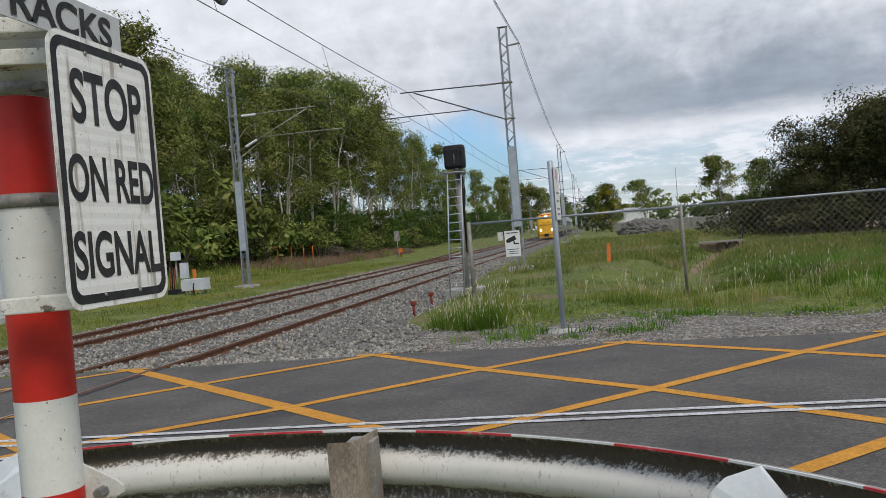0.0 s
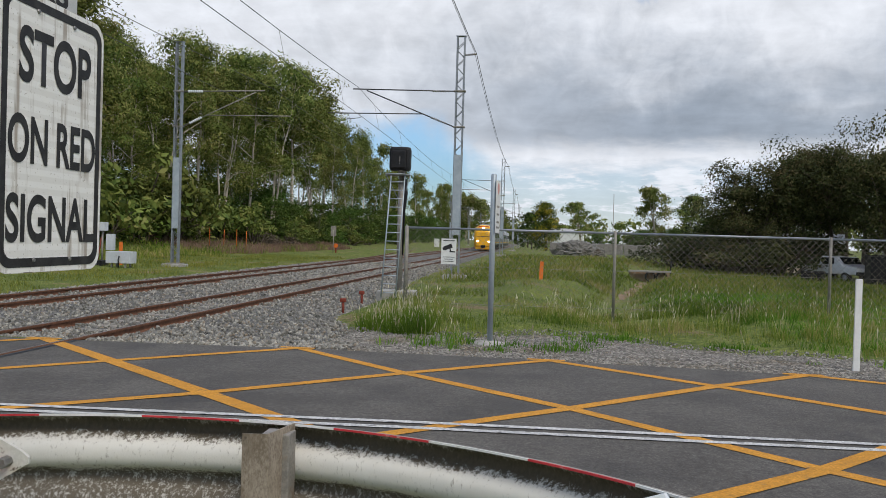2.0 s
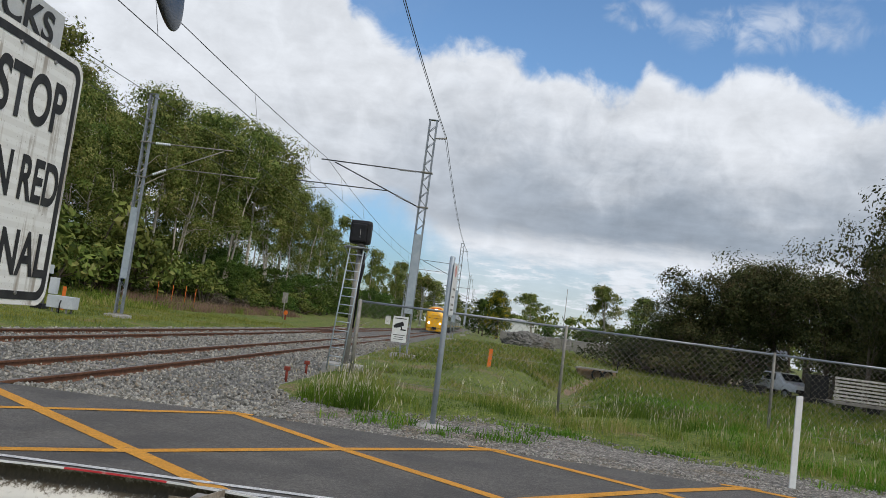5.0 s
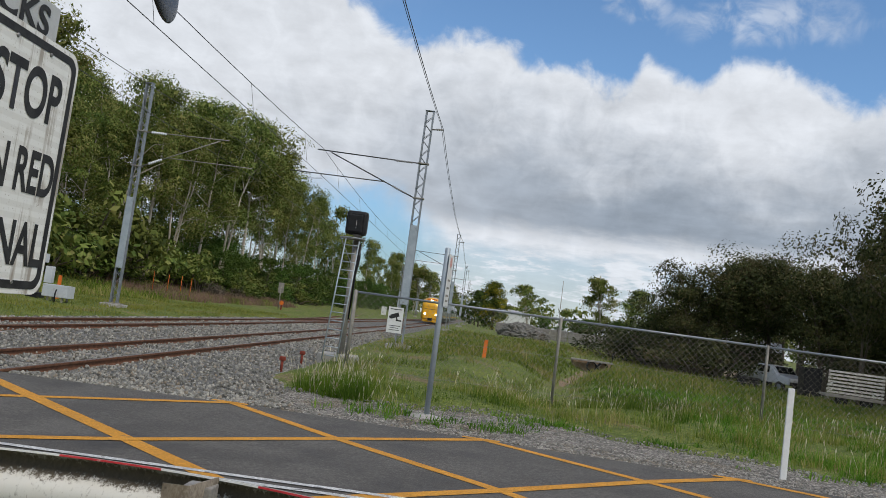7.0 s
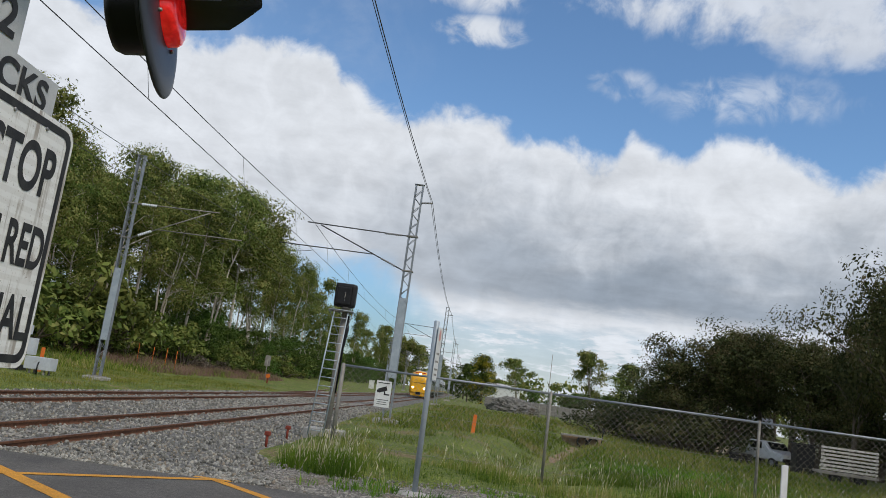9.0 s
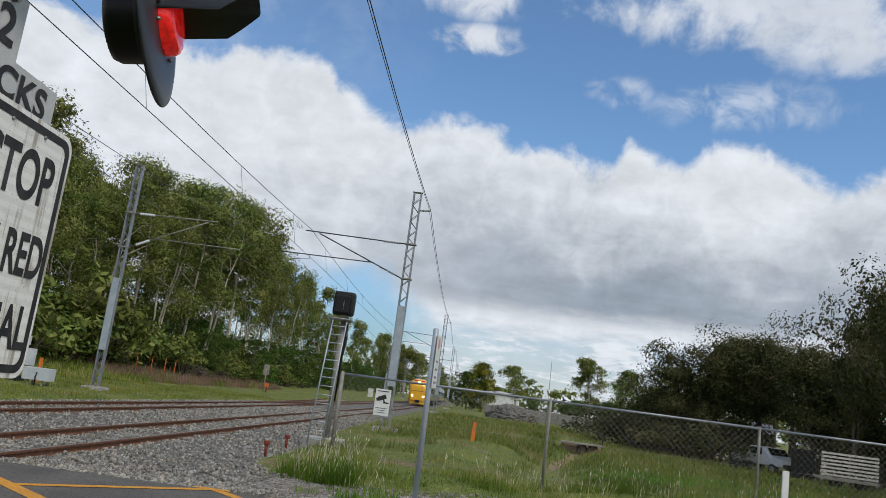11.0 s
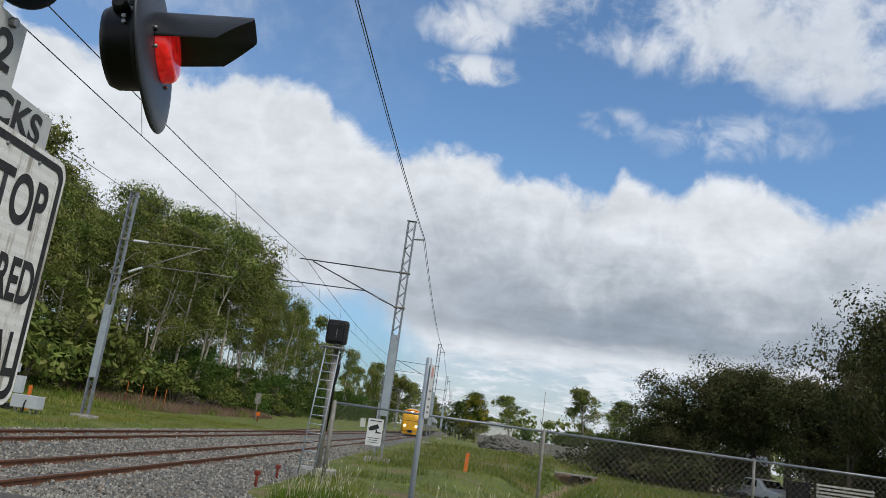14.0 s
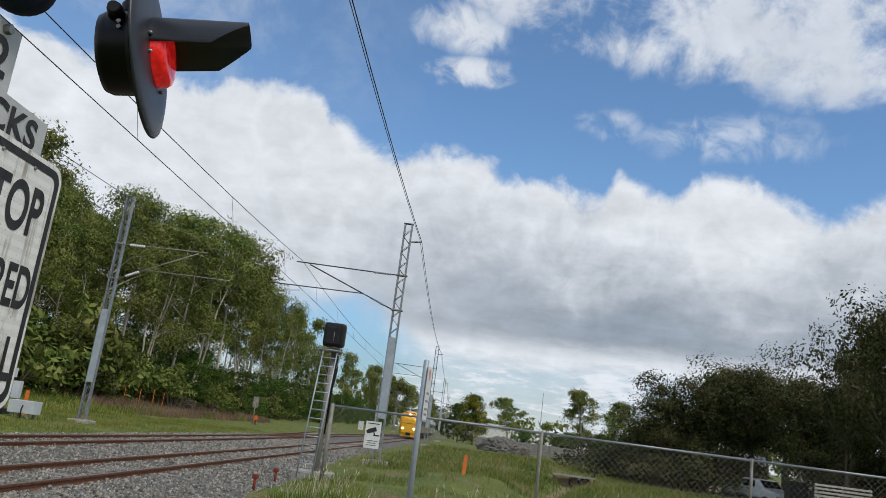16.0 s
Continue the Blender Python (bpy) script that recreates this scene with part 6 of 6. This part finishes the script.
def build_far_fence():
    t = thing("paling_fence", (7, 92, -0.2), "low grey fence on the far side of the paddock", "fence")
    pts = [(-2.0, 22), (3.0, 6), (6.5, -8), (9.5, -20), (10.0, -26)]
    for (xa, ya), (xb, yb) in zip(pts, pts[1:]):
        n = int(math.hypot(xb - xa, yb - ya) / 2.4)
        for k in range(n):
            f = k / n
            part("post", tube([(xa + (xb - xa) * f, ya + (yb - ya) * f, 0), (xa + (xb - xa) * f, ya + (yb - ya) * f, 1.75)], 0.05, 6), GALV_DULL, t)
        for z in (0.5, 1.0, 1.6):
            part("rail", tube([(xa, ya, z), (xb, yb, z)], 0.035, 5), GALV_DULL, t)
    # a long grey hoarding behind
    t = thing("boundary_wall", (24, 128, -0.2), "long low grey boundary fence in the distance", "fence", turn=-14)
    for k in range(14):
        part("panel", box(2.9, 0.06, 1.7, (-20 + 3.0 * k, 0, 0.85), 0.01), GALV_DULL, t)
    t = thing("aerial_mast", (9.2, 92, -0.2), "thin grey aerial pole rising from the paddock", "pole")
    part("pole", tube([(0, 0, 0), (0, 0, 7.4)], [0.05, 0.03], 8), GALV_DULL, t)
    for x, y, h in ((-0.6, 200, 9), (1.5, 260, 10)):
        t = thing("power_pole", (x, y, -0.2), "distant dark timber power pole", "pole")
        part("pole", tube([(0, 0, 0), (0, 0, h)], [0.16, 0.11], 8), BARK_DARK, t)
        part("cross_arm", box(1.6, 0.1, 0.1, (0, 0, h - 0.5)), BARK_DARK, t)


build_far_fence()

# ---------------------------------------------------------------- loose stone, grass and weeds
def stone_shapes(rng, n=6):
    out = []
    for _ in range(n):
        b = bmesh.new()
        bmesh.ops.create_icosphere(b, subdivisions=1, radius=1.0)
        pl = rng.normal(size=(7, 3))
        pl /= np.linalg.norm(pl, axis=1, keepdims=True)
        v = np.array([x.co[:] for x in b.verts])
        for p in pl:
            d = v @ p
            v -= np.maximum(d - 0.62, 0)[:, None] * p
        f = np.array([[q.index for q in x.verts] for x in b.faces])
        b.free()
        out.append((v * np.array([1.25, 0.95, 0.75]), f))
    return out


def scatter_stones(name, pts, sizes, mat, label, seed):
    rng = np.random.default_rng(seed)
    shapes = stone_shapes(rng)
    V, F, base = [], [], 0
    for p, s in zip(pts, sizes):
        v, f = shapes[rng.integers(len(shapes))]
        a, b_, c = rng.uniform(0, 6.28, 3)
        R = np.array(Euler((a, b_, c)).to_matrix())
        w = (v * s) @ R.T + p
        V.append(w)
        F.append(f + base)
        base += len(w)
    ob = raw(name, np.concatenate(V).tolist(), np.concatenate(F).tolist(), mat)
    tagged(ob, label, "stones", kind="stuff")


def island_stone():
    mt = bpy.data.materials.new("loose_stone")
    mt.use_nodes = True
    n, m = nodes_of(mt.node_tree)
    g = n("ShaderNodeNewGeometry")
    tc = n("ShaderNodeTexCoord")
    ns = n("ShaderNodeTexNoise", inputs={"Vector": tc.outputs["Object"], "Scale": 45.0, "Detail": 3.0})
    rp = n("ShaderNodeValToRGB", inputs={0: g.outputs["Random Per Island"]})
    e = rp.color_ramp.elements
    e[0].color, e[1].color = (0.105, 0.1, 0.085, 1), (0.38, 0.365, 0.315, 1)
    for pos, c in ((0.35, (0.2, 0.198, 0.18, 1)), (0.6, (0.265, 0.262, 0.24, 1)), (0.72, (0.24, 0.2, 0.15, 1)), (0.8, (0.3, 0.297, 0.27, 1))):
        e.new(pos).color = c
    col = mixc(n, m("MULTIPLY", ramp01(n, ns.outputs["Fac"], 0.45, 0.7), 0.45), rp.outputs[0], (0.55, 0.5, 0.44, 1), "MULTIPLY")
    p = n("ShaderNodeBsdfPrincipled", inputs={"Base Color": col, "Roughness": 0.9, "Specular IOR Level": 0.2})
    n("ShaderNodeOutputMaterial", inputs={0: p.outputs[0]})
    return mt


LOOSE = island_stone()
rs = np.random.default_rng(3)
pts, sz = [], []
while len(pts) < 25000:
    y = 10.98 + 40 * rs.random() ** 2.1
    x = -13.6 + (bed_right(y) + 13.6) * rs.random()
    if min(abs(x + 7.9), abs(x + 6.45)) < 0.09:
        continue
    s = rs.uniform(0.018, 0.043) * (1 + max(y - 16, 0) / 45)
    pts.append((x, y, bed_z(x, y) + s * 0.35))
    sz.append(s)
scatter_stones("ballast_stones", pts, sz, LOOSE, "loose grey crushed ballast stones between the rails", 4)
pts, sz = [], []
for _ in range(6500):
    x = rs.uniform(-3.2, 10)
    y = road_edge(min(x, 9)) + max(shoulder_w(x), 0.8) * 1.1 * rs.random() ** 1.2 - 0.03
    s = rs.uniform(0.008, 0.026)
    pts.append((x, y, max(ground_z(x, y), -0.05) + 0.035))
    sz.append(s)
scatter_stones("gravel_stones", pts, sz, LOOSE, "scattered gravel along the road edge", 6)

GRASS = leaf_material("grass_blades", [(0.07, 0.12, 0.018), (0.14, 0.2, 0.03), (0.22, 0.25, 0.05), (0.36, 0.31, 0.13)], trans=0.4)
GRASS_LUSH = leaf_material("lush_grass_blades", [(0.05, 0.115, 0.013), (0.1, 0.205, 0.021), (0.18, 0.29, 0.037)], trans=0.4)
SEED = leaf_material("grass_seed_heads", [(0.3, 0.25, 0.16), (0.45, 0.4, 0.28), (0.6, 0.55, 0.42)], trans=0.3)


def blades(pos, height, width, rng, lean=0.95):
    """Bent blades, three faces' worth each: base, knee, tip."""
    n = len(pos)
    p = np.array(pos, float)
    h = np.asarray(height, float).reshape(-1, 1) * (0.6 + 0.8 * rng.random((n, 1)))
    a = rng.uniform(0, 2 * np.pi, n)
    side = np.stack([np.cos(a), np.sin(a), np.zeros(n)], 1) * width * (0.7 + 0.6 * rng.random((n, 1)))
    b = rng.uniform(0, 2 * np.pi, n)
    out = np.stack([np.cos(b), np.sin(b), np.zeros(n)], 1) * h * lean * rng.random((n, 1))
    up = np.array([0, 0, 1.0])
    knee = p + up * h * 0.58 + out * 0.3
    tip = p + up * h * (0.7 + 0.3 * rng.random((n, 1))) + out
    v = np.stack([p - side, p + side, knee + side * 0.7, knee - side * 0.7, tip], 1).reshape(-1, 3)
    k = np.arange(n)[:, None] * 5
    f4 = (k + np.array([0, 1, 2, 3])).tolist()
    f3 = (k + np.array([3, 2, 4])).tolist()
    return v.tolist(), f4 + f3, tip


def on_grass(x, y):
    if y < road_edge(min(x, 9)) + 0.25 or (-13.4 < x < bed_right(y) - 0.05):
        return False
    return True


def grow(name, count, area, height, width, mat, label, seed, patch=None, seedheads=0, bias=1.5, clump=0.0, tuft=1, reach=0.05):
    rng = np.random.default_rng(seed)
    x0, x1, y0, y1 = area
    pos, hs = [], []
    tries = 0
    while len(pos) < count and tries < count * 12:
        tries += 1
        x, y = rng.uniform(x0, x1), y0 + (y1 - y0) * rng.random() ** bias
        d = noise.noise((x * 0.55, y * 0.55, seed * 0.37)) + 0.5 * noise.noise((x * 1.9, y * 1.9, seed))
        if d < clump or not on_grass(x, y) or (patch and not patch(x, y, rng)):
            continue
        size = rng.uniform(0.45, 1.3) if tuft > 1 else 1.0
        for _ in range(tuft):
            xx, yy = x + rng.normal() * reach * size, y + rng.normal() * reach * size
            pos.append((xx, yy, ground_z(xx, yy) - 0.01))
            hs.append(height * size * (0.55 + 0.9 * min(max(d + 0.3, 0), 0.8)))
    v, f, tip = blades(pos, hs, width, rng)
    tagged(raw(name, v, f, mat), label, "grass", kind="stuff")
    if seedheads:
        idx = rng.choice(len(pos), min(seedheads, len(pos)), replace=False)
        b = np.array(pos)[idx]
        t = b + (tip[idx] - b) * 1.15
        t[:, 2] += 0.12 + 0.2 * rng.random(len(idx))
        V, F = [], []
        for p, q in zip(b, t):
            i = len(V)
            w = rng.uniform(0.007, 0.013)
            d = (q - p) / np.linalg.norm(q - p)
            h0, h1 = q - d * 0.12, q
            V += [tuple(p), tuple(p + [0.004, 0, 0]), tuple(h0), tuple(h0 + [0.004, 0, 0])]
            F.append((i, i + 1, i + 3, i + 2))
            mid = (h0 + h1) / 2
            V += [tuple(h0), tuple(mid + [w, 0, 0]), tuple(h1), tuple(mid - [w, 0, 0]), tuple(mid + [0, w, 0]), tuple(mid - [0, w, 0])]
            F += [(i + 4, i + 5, i + 6, i + 7), (i + 4, i + 8, i + 6, i + 9)]
        tagged(raw("seed_heads", V, F, SEED), "pale feathery grass seed heads", "grass", kind="stuff")


def verge(x, y, rng):
    """Tall tufts in front of the fence, thinning onto the gravel."""
    d = y - road_edge(min(x, 9))
    w = max(shoulder_w(x), 0.8)
    return rng.random() < 0.05 + smooth01(d, w - 0.9, w + 1.6) ** 2


def not_drain(x, y, rng):
    return abs(x - ditch_x(y)) > 0.5 or y < 23


grow("short_grass", 42000, (-4.4, 22, 12.2, 48), 0.1, 0.007, GRASS, "short rough grass across the paddock", 21, lambda x, y, g: not_drain(x, y, g) and verge(x, y, g), 0, 1.2, clump=-0.06)
grow("paddock_lawn", 28000, (3.5, 20, 20, 46), 0.12, 0.011, GRASS_LUSH, "bright green grass in the low part of the paddock", 33, lambda x, y, g: x > ditch_x(y) + 0.9, 0, 1.2, clump=-0.5)
grow("tall_grass", 13000, (-3.0, 14, 12.0, 19.5), 0.24, 0.006, GRASS, "tall seeding grass in front of the fence", 22, verge, 420, 1.0, clump=0.1, tuft=20, reach=0.1)
grow("paddock_tuft", 14000, (-3.5, 20, 19.5, 44), 0.26, 0.009, GRASS, "scattered grass tufts in the paddock", 28, not_drain, 50, 1.2, clump=0.1, tuft=14, reach=0.13)
grow("lush_grass", 14000, (4.5, 18, 12, 30), 0.2, 0.007, GRASS_LUSH, "lush green grass by the fence", 23, verge, 60, 1.0, clump=0.0, tuft=8, reach=0.12)
grow("grass_tuft", 3600, (-3.3, -1.7, 13.0, 15.4), 0.3, 0.006, GRASS_LUSH, "dense green grass tuft beside the ballast", 24, None, 90, 1.0, clump=-0.15, tuft=12, reach=0.1)
grow("weed", 2600, (-2.5, 9, 11.5, 14.0), 0.13, 0.009, GRASS_LUSH, "small green weeds in the gravel", 27, None, 14, 1.0, clump=0.22, tuft=22, reach=0.09)
grow("far_grass", 26000, (-3, 20, 30, 92), 0.3, 0.02, GRASS, "rough grass in the far part of the paddock", 35, not_drain, 0, 1.3, clump=-0.12, tuft=10, reach=0.35)
PINK = leaf_material("pinkish_seeding_grass", [(0.2, 0.13, 0.09), (0.3, 0.2, 0.15), (0.38, 0.27, 0.2)], trans=0.35)
SIDING = leaf_material("yellowing_grass_blades", [(0.1, 0.13, 0.02), (0.2, 0.22, 0.04), (0.32, 0.3, 0.07)], trans=0.4)
grow("siding_grass", 24000, (-26, -13.2, 16, 60), 0.16, 0.009, SIDING, "rough yellow-green grass beyond the siding", 25, None, 0, 1.3, clump=-0.4)
grow("seeding_grass", 9000, (-28.5, -22, 58, 100), 0.55, 0.02, PINK, "pinkish seeding grass along the forest edge", 41, lambda x, y, g: g.random() < 0.9, 0, 1.0, clump=0.0, tuft=12, reach=0.4)
grow("forest_edge_grass", 9000, (-34, -22, 40, 95), 0.5, 0.022, GRASS, "tall rank grass along the forest edge", 26, None, 0, 1.2, clump=-0.2)
